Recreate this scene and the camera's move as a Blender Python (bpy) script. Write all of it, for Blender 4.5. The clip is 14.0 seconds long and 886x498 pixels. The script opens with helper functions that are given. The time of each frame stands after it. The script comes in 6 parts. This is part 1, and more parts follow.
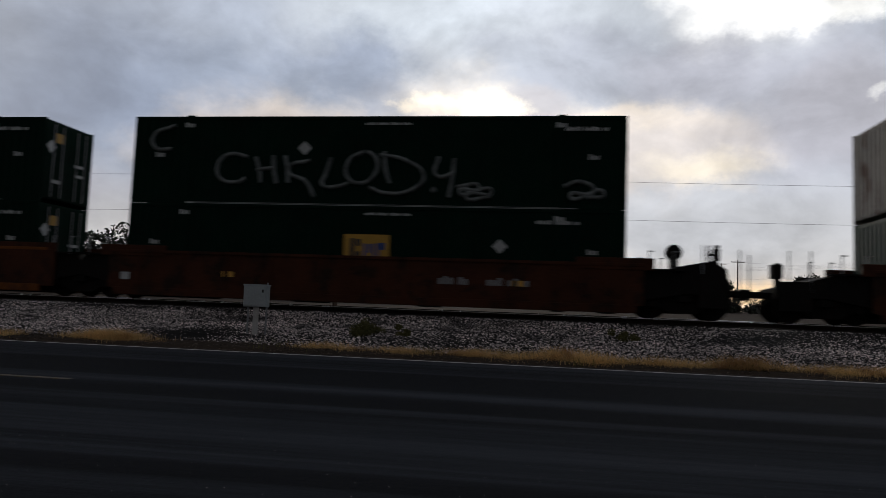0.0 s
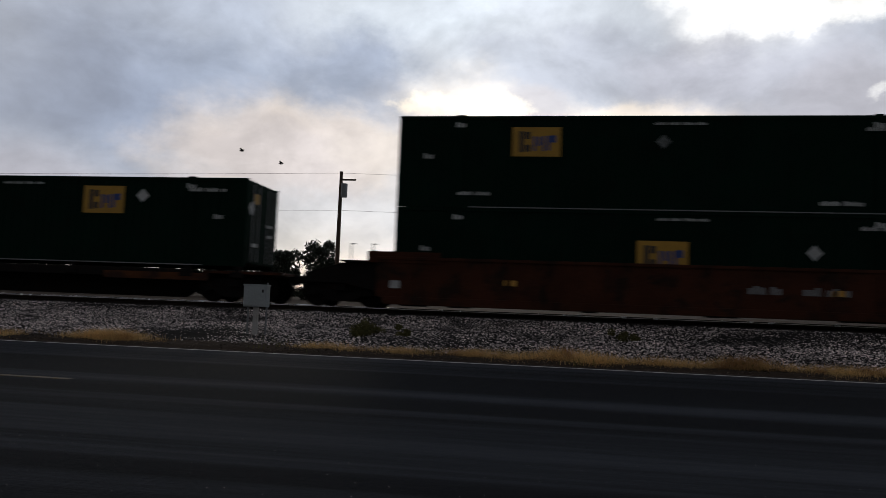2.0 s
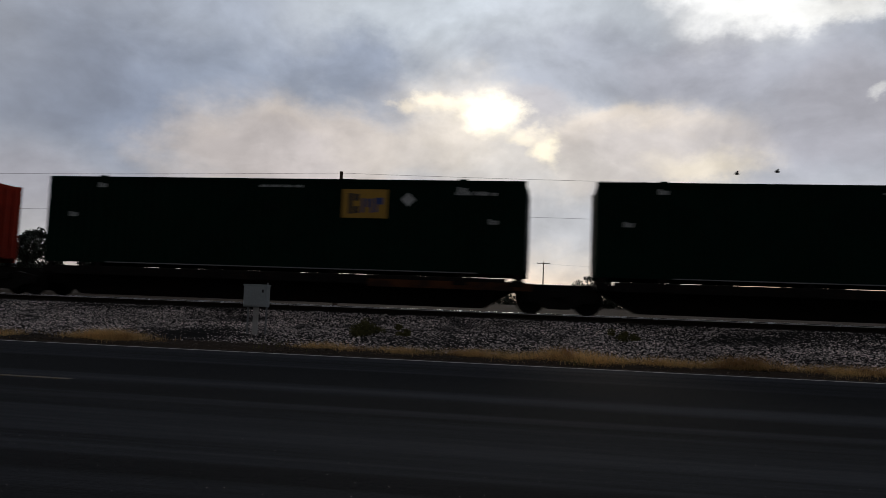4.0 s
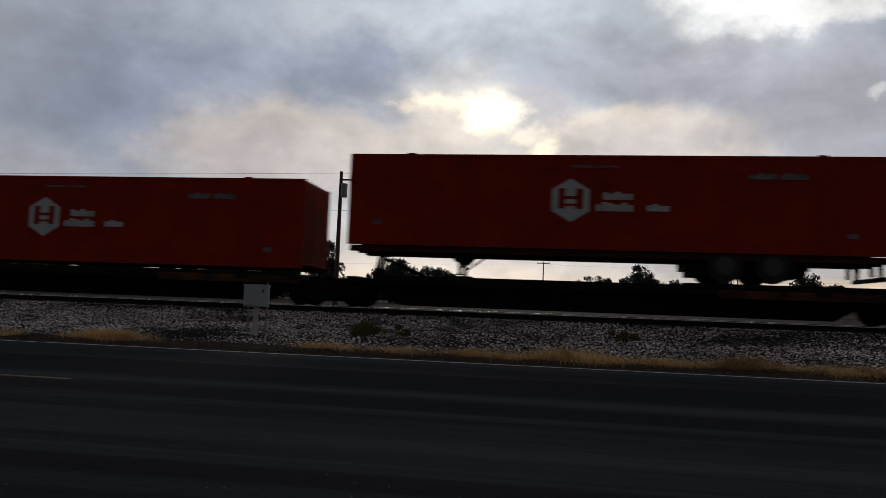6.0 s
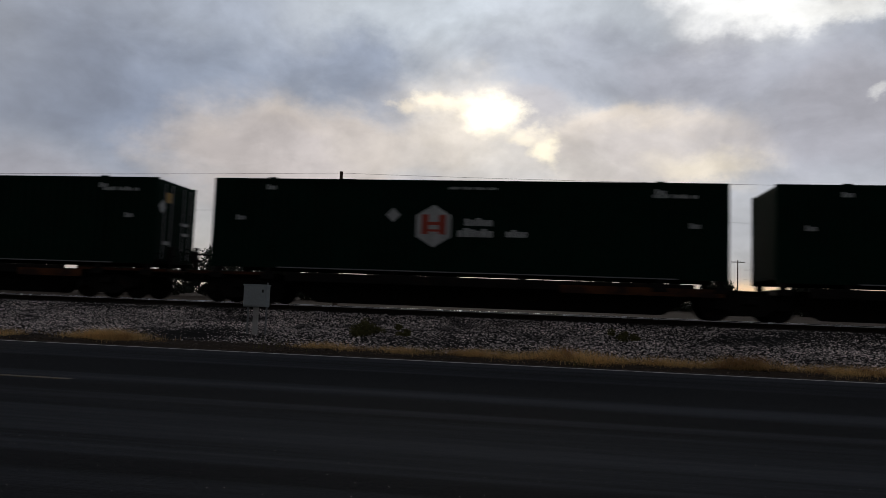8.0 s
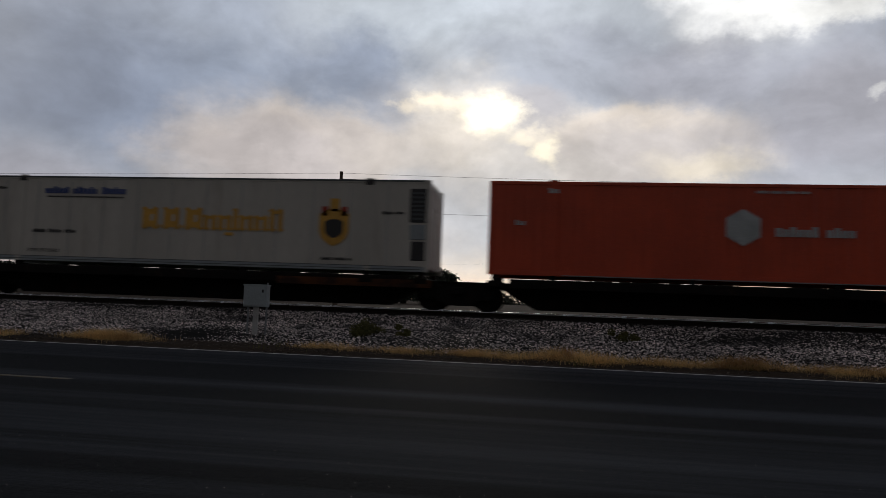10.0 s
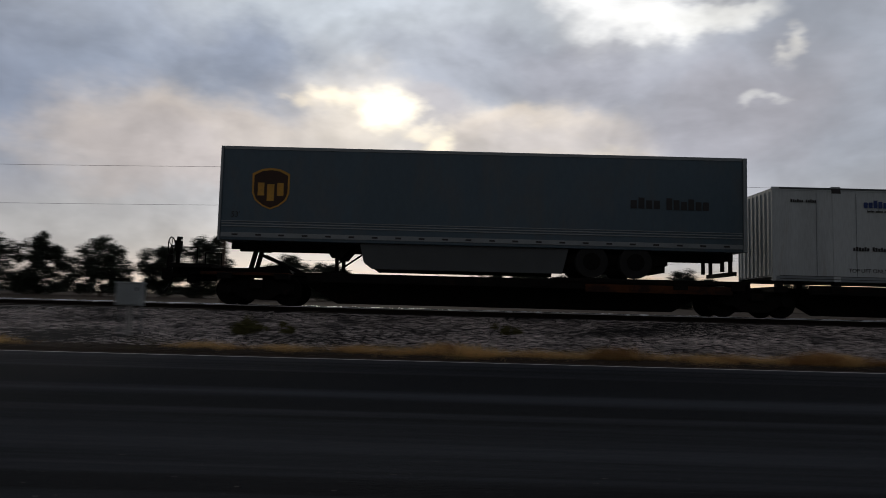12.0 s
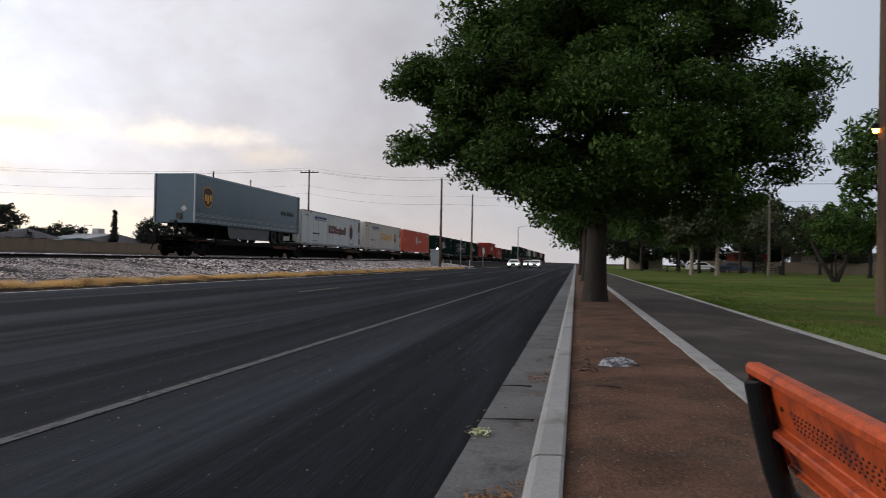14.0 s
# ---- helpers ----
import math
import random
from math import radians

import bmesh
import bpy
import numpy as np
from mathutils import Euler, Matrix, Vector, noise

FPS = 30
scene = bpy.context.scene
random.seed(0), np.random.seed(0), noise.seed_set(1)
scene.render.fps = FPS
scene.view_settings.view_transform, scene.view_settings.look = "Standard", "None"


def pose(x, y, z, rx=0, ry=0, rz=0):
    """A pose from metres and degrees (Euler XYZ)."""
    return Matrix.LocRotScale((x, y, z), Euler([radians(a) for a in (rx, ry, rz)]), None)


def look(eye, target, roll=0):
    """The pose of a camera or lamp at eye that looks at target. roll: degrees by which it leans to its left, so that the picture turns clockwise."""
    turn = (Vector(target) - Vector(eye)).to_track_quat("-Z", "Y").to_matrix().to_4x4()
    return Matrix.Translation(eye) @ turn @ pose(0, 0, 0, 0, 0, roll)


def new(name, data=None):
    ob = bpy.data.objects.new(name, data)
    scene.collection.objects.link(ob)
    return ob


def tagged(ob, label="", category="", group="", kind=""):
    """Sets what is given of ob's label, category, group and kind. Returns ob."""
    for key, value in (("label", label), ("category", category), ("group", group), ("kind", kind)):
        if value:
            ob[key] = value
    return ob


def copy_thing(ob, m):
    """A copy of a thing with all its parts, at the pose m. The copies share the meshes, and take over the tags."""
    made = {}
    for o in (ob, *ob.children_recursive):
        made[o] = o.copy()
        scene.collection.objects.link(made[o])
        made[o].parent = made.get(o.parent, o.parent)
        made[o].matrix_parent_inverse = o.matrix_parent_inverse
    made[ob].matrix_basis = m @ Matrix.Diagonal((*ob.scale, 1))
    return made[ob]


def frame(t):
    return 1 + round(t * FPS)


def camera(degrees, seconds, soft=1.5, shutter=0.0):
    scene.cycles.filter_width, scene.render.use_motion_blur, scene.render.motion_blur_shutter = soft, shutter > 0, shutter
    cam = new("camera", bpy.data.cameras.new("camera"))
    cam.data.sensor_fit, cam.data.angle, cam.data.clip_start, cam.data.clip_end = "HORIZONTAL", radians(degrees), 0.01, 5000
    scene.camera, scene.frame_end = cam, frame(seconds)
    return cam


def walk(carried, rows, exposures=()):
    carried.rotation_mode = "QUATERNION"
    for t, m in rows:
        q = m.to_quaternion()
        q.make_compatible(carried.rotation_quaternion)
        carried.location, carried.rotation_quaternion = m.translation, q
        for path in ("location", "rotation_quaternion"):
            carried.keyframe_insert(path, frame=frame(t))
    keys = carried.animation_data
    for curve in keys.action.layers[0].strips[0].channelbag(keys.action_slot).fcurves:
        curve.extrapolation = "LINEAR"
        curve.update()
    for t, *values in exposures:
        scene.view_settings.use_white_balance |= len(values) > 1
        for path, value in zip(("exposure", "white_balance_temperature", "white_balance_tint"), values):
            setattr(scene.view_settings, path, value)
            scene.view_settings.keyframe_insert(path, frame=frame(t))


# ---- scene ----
# Camera: stands on the verge behind the kerb, still at first, then turns right to look along the road.
cam = camera(63.0, 14.0, soft=0.75, shutter=0.22)
TURNS = (
    (0.0, 0.0, 8.44, 4.74, -2.19), (5.0, 0.0, 8.44, 4.74, -2.19), (11.6, 0.0, 8.44, 4.74, -2.19), (11.8, 0.05, 7.7, 4.74, -2.1),
    (11.9, 0.15, 4.6, 4.73, -1.8), (12.0, 0.25, 0.25, 4.70, -1.49), (12.1, 0.3, -5.3, 4.55, -1.52), (12.2, 0.35, -11.11, 4.38, -1.59),
    (12.5, 0.4, -27.27, 3.61, -1.17), (12.8, 0.4, -43.23, 2.58, -1.30), (13.0, 0.4, -56.03, 2.06, -1.01),
    (13.1, 0.4, -61.4, 1.86, -1.0), (13.5, 0.4, -72.34, 1.31, -1.03), (14.0, 0.4, -79.57, 0.92, -1.14))
walk(cam, [(t, pose(x, 0.0, 1.0, 90 + p, r, y)) for t, x, y, p, r in TURNS],
     exposures=((0.0, 0.28), (1.0, 0.48), (2.5, 0.24), (3.1, 0.02), (11.6, 0.0), (12.5, 0.05), (13.0, 0.42), (13.5, 1.4), (14.0, 1.8)))

# ---- sky and sun ----


def direction(az, el):
    """az in degrees from +y towards +x, el above the horizon."""
    a, e = radians(az), radians(el)
    return (math.sin(a) * math.cos(e), math.cos(a) * math.cos(e), math.sin(e))


SUN_AZ, SUN_EL = -6.5, 15.9


class Nodes:
    """Short hand for building node trees."""

    def __init__(self, tree):
        self.t = tree
        tree.nodes.clear()

    def add(self, kind, **props):
        n = self.t.nodes.new(kind)
        for k, v in props.items():
            if k == "operation":
                n.operation = v
            elif k == "blend_type":
                n.blend_type = v
            elif k == "data_type":
                n.data_type = v
            elif k == "sky_type":
                n.sky_type = v
            elif k == "feature":
                n.feature = v
            elif k == "interpolation_type":
                n.interpolation_type = v
        return n

    def link(self, a, b):
        self.t.links.new(a, b)

    def put(self, sock, v):
        if isinstance(v, bpy.types.NodeSocket):
            self.link(v, sock)
        else:
            sock.default_value = v

    def math(self, op, a, b=0.0, c=None):
        n = self.add("ShaderNodeMath", operation=op)
        self.put(n.inputs[0], a)
        self.put(n.inputs[1], b)
        if c is not None:
            self.put(n.inputs[2], c)
        return n.outputs[0]

    def vmath(self, op, a, b=(0, 0, 0)):
        n = self.add("ShaderNodeVectorMath", operation=op)
        self.put(n.inputs[0], a)
        self.put(n.inputs[1], b)
        return n.outputs["Value"] if op == "DOT_PRODUCT" else n.outputs[0]

    def noise(self, vec, scale, detail=4.0, rough=0.5, dist=0.0):
        n = self.add("ShaderNodeTexNoise")
        self.put(n.inputs["Vector"], vec)
        n.inputs["Scale"].default_value = scale
        n.inputs["Detail"].default_value = detail
        n.inputs["Roughness"].default_value = rough
        n.inputs["Distortion"].default_value = dist
        return n.outputs[0]

    def mix(self, fac, a, b, blend="MIX"):
        n = self.add("ShaderNodeMix", data_type="RGBA", blend_type=blend)
        self.put(n.inputs[0], fac)
        for s, v in ((n.inputs[6], a), (n.inputs[7], b)):
            self.put(s, v if isinstance(v, bpy.types.NodeSocket) else (*v, 1) if len(v) == 3 else v)
        return n.outputs[2]

    def ramp(self, v, lo, hi, a=0.0, b=1.0):
        n = self.add("ShaderNodeMapRange", interpolation_type="SMOOTHSTEP")
        self.put(n.inputs[0], v)
        for i, k in enumerate((lo, hi, a, b)):
            n.inputs[i + 1].default_value = k
        return n.outputs[0]


world = bpy.data.worlds.new("world")
scene.world = world
world.use_nodes = True
w = Nodes(world.node_tree)
co = w.add("ShaderNodeTexCoord").outputs["Generated"]
sep = w.add("ShaderNodeSeparateXYZ")
w.link(co, sep.inputs[0])
sky = w.add("ShaderNodeTexSky", sky_type="NISHITA")
sky.sun_disc = False
sky.sun_elevation, sky.sun_rotation = radians(SUN_EL), radians(SUN_AZ)
sky_col = w.mix(1.0, sky.outputs[0], (0.07, 0.07, 0.07), "MULTIPLY")
# where each way lies in degrees round and above the horizon, torn by billows
az_deg = w.math("MULTIPLY", w.math("ARCTAN2", sep.outputs[0], sep.outputs[1]), 57.2958)
el_deg = w.math("MULTIPLY", w.math("ARCSINE", sep.outputs[2]), 57.2958)
place = w.add("ShaderNodeCombineXYZ")
w.link(az_deg, place.inputs[0])
w.link(el_deg, place.inputs[1])
stretched = w.vmath("MULTIPLY", co, (1.0, 1.0, 1.5))


def torn(scale, amount, rough):
    n = w.add("ShaderNodeTexNoise")
    w.link(stretched, n.inputs["Vector"])
    n.inputs["Scale"].default_value, n.inputs["Detail"].default_value, n.inputs["Roughness"].default_value = scale, 10.0, rough
    shift = w.vmath("SUBTRACT", n.outputs["Color"], (0.5, 0.5, 0.5))
    return w.vmath("ADD", place.outputs[0], w.vmath("MULTIPLY", shift, (amount, amount * 0.7, 0.0)))


SOFT, RAGGED = torn(4.0, 15.0, 0.52), torn(9.0, 8.5, 0.60)


def mass(col, az, el, wide, tall, tint, edge=0.5, amount=1.0, where=None, tilt=0.0):
    """A body of cloud, or a break in it, laid over what stands behind; sizes in degrees."""
    ct, st_ = math.cos(radians(tilt)), math.sin(radians(tilt))
    rel = w.vmath("SUBTRACT", where or RAGGED, (az, el, 0.0))
    p = w.vmath("DOT_PRODUCT", rel, (ct / wide, st_ / wide, 0.0))
    q = w.vmath("DOT_PRODUCT", rel, (-st_ / tall, ct / tall, 0.0))
    d = w.math("SQRT", w.math("ADD", w.math("MULTIPLY", p, p), w.math("MULTIPLY", q, q)))
    return w.mix(w.ramp(d, 1.0 + edge, 1.0 - edge, 0.0, amount), col, tint)


low = w.ramp(el_deg, 13.0, 5.0)
col = w.mix(low, (0.385, 0.425, 0.50), (0.42, 0.42, 0.44))
col = w.mix(w.ramp(el_deg, 4.5, 0.5, 0.0, 0.7), col, (0.60, 0.50, 0.44))
col = w.mix(0.08, col, sky_col)
for az, el, wide, tall, tint, edge, amount in (
        (-33, 14.8, 11, 4.6, (0.235, 0.280, 0.375), 0.8, 0.95), (-38, 22.5, 9, 3.2, (0.36, 0.41, 0.50), 0.8, 0.9), (-26, 20.5, 6, 3.0, (0.36, 0.405, 0.49), 0.8, 0.8),
        (-11, 24.0, 8, 4.2, (0.57, 0.62, 0.68), 0.8, 0.95), (4, 23.5, 6, 2.6, (0.52, 0.56, 0.61), 0.8, 0.8), (-42, 8, 9, 2.5, (0.36, 0.36, 0.42), 0.8, 0.7)):
    col = mass(col, az, el, wide, tall, tint, edge, amount, SOFT)
for az, el, wide, tall, tint, edge, amount in (
        # warm piled clouds with bright rims
        (-22.0, 12.4, 8.0, 3.7, (0.66, 0.585, 0.52), 0.45, 0.95), (-21.5, 11.2, 8.0, 3.3, (0.50, 0.46, 0.455), 0.5, 0.9),
        (-12.0, 12.0, 5.0, 2.6, (0.60, 0.545, 0.50), 0.6, 0.85), (6.8, 13.3, 8.6, 3.2, (0.76, 0.675, 0.585), 0.40, 0.95), (7.4, 12.3, 7.8, 2.7, (0.54, 0.505, 0.495), 0.5, 0.88),
        (-3.0, 10.6, 7.0, 2.0, (0.62, 0.585, 0.55), 0.7, 0.8), (20.5, 14.6, 7.5, 4.6, (0.415, 0.415, 0.465), 0.6, 0.92), (11.5, 11.2, 3.5, 1.2, (0.86, 0.77, 0.62), 0.8, 0.65),
        # slate-grey cover above
        (-16.6, 18.3, 5.2, 3.0, (0.265, 0.305, 0.390), 0.55, 0.92), (-13.2, 15.8, 2.8, 2.2, (0.32, 0.345, 0.41), 0.6, 0.8), (-27.0, 16.5, 4.0, 2.4, (0.26, 0.305, 0.395), 0.7, 0.7),
        (2.6, 18.9, 7.6, 2.5, (0.375, 0.40, 0.46), 0.45, 0.93), (10.8, 18.4, 5.0, 2.5, (0.385, 0.395, 0.45), 0.45, 0.93), (-4.0, 20.0, 3.6, 1.6, (0.42, 0.45, 0.51), 0.6, 0.85),
        # the sun behind the cover
        (-7.0, 14.9, 4.2, 2.7, (0.80, 0.725, 0.63), 0.9, 0.9), (-1.8, 16.0, 2.5, 1.7, (0.42, 0.41, 0.435), 0.6, 0.85), (-5.8, 15.4, 1.9, 1.35, (1.5, 1.36, 1.06), 0.85, 1.0),
        (-9.2, 16.1, 1.3, 0.8, (1.05, 0.94, 0.76), 0.7, 0.9), (-11.4, 15.2, 1.2, 0.5, (0.84, 0.75, 0.62), 0.7, 0.8), (-0.2, 12.3, 1.1, 1.0, (1.05, 0.95, 0.75), 0.6, 0.9), (-2.4, 13.4, 1.5, 0.6, (0.92, 0.83, 0.68), 0.7, 0.8),
        # bright breaks high up
        (15.4, 22.0, 5.6, 2.4, (0.66, 0.665, 0.685), 0.7, 0.85), (14.8, 22.0, 3.6, 1.5, (1.2, 1.2, 1.18), 0.75, 1.0), (20.2, 21.3, 3.2, 0.8, (1.0, 1.0, 0.97), 0.8, 0.9), (11.2, 23.9, 3.2, 1.2, (1.1, 1.1, 1.09), 0.75, 1.0),
        (2.0, 6.6, 20.0, 2.7, (0.415, 0.43, 0.465), 0.7, 0.8), (21.5, 23.6, 3.4, 1.3, (0.46, 0.47, 0.51), 0.4, 0.95), (23.6, 15.3, 0.6, 0.3, (0.90, 0.90, 0.88), 0.98, 0.55), (25.4, 18.6, 0.5, 0.9, (0.95, 0.93, 0.88), 0.98, 0.75)):
    col = mass(col, az, el, wide, tall, tint, edge, amount)
# fine billows through all of it
billow = w.noise(stretched, 15.0, 9.0, 0.58, 0.25)
pile = w.noise(stretched, 6.5, 9.0, 0.55, 0.4)
lift = w.math("MULTIPLY", w.ramp(billow, 0.28, 0.72, 0.92, 1.10), w.ramp(pile, 0.32, 0.68, 0.98, 1.30))
shade = w.add("ShaderNodeCombineXYZ")
for i in range(3):
    w.link(lift, shade.inputs[i])
col = w.mix(1.0, col, shade.outputs[0], "MULTIPLY")
# the evening sky falls off away from the west
west = w.math("POWER", w.math("ADD", 0.60, w.math("MULTIPLY", 0.40, w.math("DIVIDE", w.math("ADD", w.math("MAXIMUM", w.vmath("DOT_PRODUCT", co, direction(-4, 8)), 0.22), 0.1), 1.1))), 3.2)
fall = w.add("ShaderNodeCombineXYZ")
for i in range(3):
    w.link(west, fall.inputs[i])
even = w.ramp(west, 0.40, 1.02)
col = w.mix(even, w.mix(0.62, col, (0.497, 0.456, 0.457)), col)
col = w.mix(1.0, col, fall.outputs[0], "MULTIPLY")
# a thinner, bluer cover to the east
col = w.mix(w.ramp(w.vmath("DOT_PRODUCT", co, direction(118, 22)), 0.72, 0.97), col, (0.150, 0.164, 0.190))
# the sky behind the road's far side is the dimmest
dim = w.ramp(sep.outputs[1], -0.15, -0.85, 1.0, 0.62)
dim_col = w.add("ShaderNodeCombineXYZ")
for i in range(3):
    w.link(dim, dim_col.inputs[i])
col = w.mix(1.0, col, dim_col.outputs[0], "MULTIPLY")
# streaks of brighter sky low along the road
ragged = w.noise(w.vmath("MULTIPLY", co, (1.0, 1.0, 1.5)), 11.0, 10.0, 0.60, 0.15)
for az, el, stretch, size, torn, tint in (
        (58.0, 8.9, 0.13, 0.9, 4, (0.40, 0.35, 0.29)), (65.5, 7.8, 0.22, 0.7, 4, (0.26, 0.23, 0.20)), (47.0, 5.6, 0.15, 0.6, 4, (0.29, 0.26, 0.22)), (49.0, 8.9, 0.13, 0.7, 4, (0.33, 0.29, 0.24)),
        (43.0, 2.6, 0.08, 1.2, 2.5, (0.46, 0.37, 0.25)), (25.0, 1.7, 0.07, 0.85, 3, (1.25, 0.84, 0.42))):
    c = direction(az, el)
    side = (math.cos(radians(az)), -math.sin(radians(az)), 0)
    rel = w.vmath("SUBTRACT", co, c)
    u = w.math("MULTIPLY", w.vmath("DOT_PRODUCT", rel, side), stretch if stretch < 1 else 1.0)
    v = w.math("SUBTRACT", sep.outputs[2], c[2])
    facing = w.ramp(w.vmath("DOT_PRODUCT", co, c), 0.5, 0.8)
    dist = w.math("SQRT", w.math("ADD", w.math("MULTIPLY", u, u), w.math("MULTIPLY", v, v)))
    edge = w.math("ADD", w.math("DIVIDE", dist, math.sin(radians(size))), w.math("MULTIPLY", w.math("SUBTRACT", ragged, 0.5), torn))
    col = w.mix(w.math("MULTIPLY", w.ramp(edge, 1.8, -0.5), facing), col, tint)
back = w.add("ShaderNodeBackground")
w.link(col, back.inputs[0])
back.inputs[1].default_value = 1.0
w.link(back.outputs[0], w.add("ShaderNodeOutputWorld").inputs[0])

sun = new("sun", bpy.data.lights.new("sun", "SUN"))
sun.data.energy, sun.data.angle, sun.data.color = 0.3, radians(14), (1.0, 0.88, 0.72)
sun.matrix_world = look(Vector(direction(SUN_AZ, SUN_EL)) * 50, (0, 0, 0))

# ---- materials ----


def mat(name, color, rough=0.7, metal=0.0, vary=0.25, scale=1.0, grain=30.0, bump=0.15, spot=None, spot_at=(0.58, 0.68), random_hue=0.0, coords="Object", stretch=(1, 1, 1), emit=None, thin=0.0, spec=0.5):
    """A surface with large stains, fine grain and relief. spot: a second colour that shows in patches."""
    m = bpy.data.materials.new(name)
    m.use_nodes = True
    n = Nodes(m.node_tree)
    tc = n.add("ShaderNodeTexCoord")
    vec = n.vmath("MULTIPLY", tc.outputs[coords], stretch)
    a = n.noise(vec, scale, 5.0, 0.6, 0.3)
    b = n.noise(vec, grain, 3.0, 0.6)
    f = n.math("ADD", n.math("MULTIPLY", n.ramp(a, 0.3, 0.7, -1, 1), 0.6), n.math("MULTIPLY", n.ramp(b, 0.3, 0.7, -1, 1), 0.4))
    k = n.math("ADD", 1.0, n.math("MULTIPLY", f, vary))
    if random_hue:
        rnd = n.add("ShaderNodeObjectInfo").outputs["Random"]
        isl = n.add("ShaderNodeNewGeometry").outputs["Random Per Island"]
        k = n.math("MULTIPLY", k, n.math("ADD", 1 - random_hue, n.math("MULTIPLY", n.math("FRACT", n.math("ADD", rnd, isl)), 2 * random_hue)))
    base = (*color, 1)
    if spot:
        base = n.mix(n.ramp(n.noise(vec, scale * 1.7, 7.0, 0.65, 0.4), *spot_at), base, spot)
    kk = n.add("ShaderNodeCombineXYZ")
    for i in range(3):
        n.link(k, kk.inputs[i])
    c = n.mix(1.0, base, kk.outputs[0], "MULTIPLY")
    p = n.add("ShaderNodeBsdfPrincipled")
    n.link(c, p.inputs["Base Color"])
    n.link(n.math("ADD", rough - 0.1, n.math("MULTIPLY", a, 0.2)), p.inputs["Roughness"])
    p.inputs["Metallic"].default_value = metal
    p.inputs["Specular IOR Level"].default_value = spec
    if emit:
        p.inputs["Emission Color"].default_value = (*emit[:3], 1)
        p.inputs["Emission Strength"].default_value = emit[3]
    if bump:
        bn = n.add("ShaderNodeBump")
        bn.inputs["Strength"].default_value = bump
        bn.inputs["Distance"].default_value = 0.02
        n.link(b, bn.inputs["Height"])
        n.link(bn.outputs[0], p.inputs["Normal"])
    out = p.outputs[0]
    if thin:
        tl = n.add("ShaderNodeBsdfTranslucent")
        n.link(c, tl.inputs[0])
        ms = n.add("ShaderNodeMixShader")
        ms.inputs[0].default_value = thin
        n.link(out, ms.inputs[1])
        n.link(tl.outputs[0], ms.inputs[2])
        out = ms.outputs[0]
    n.link(out, n.add("ShaderNodeOutputMaterial").inputs[0])
    return m


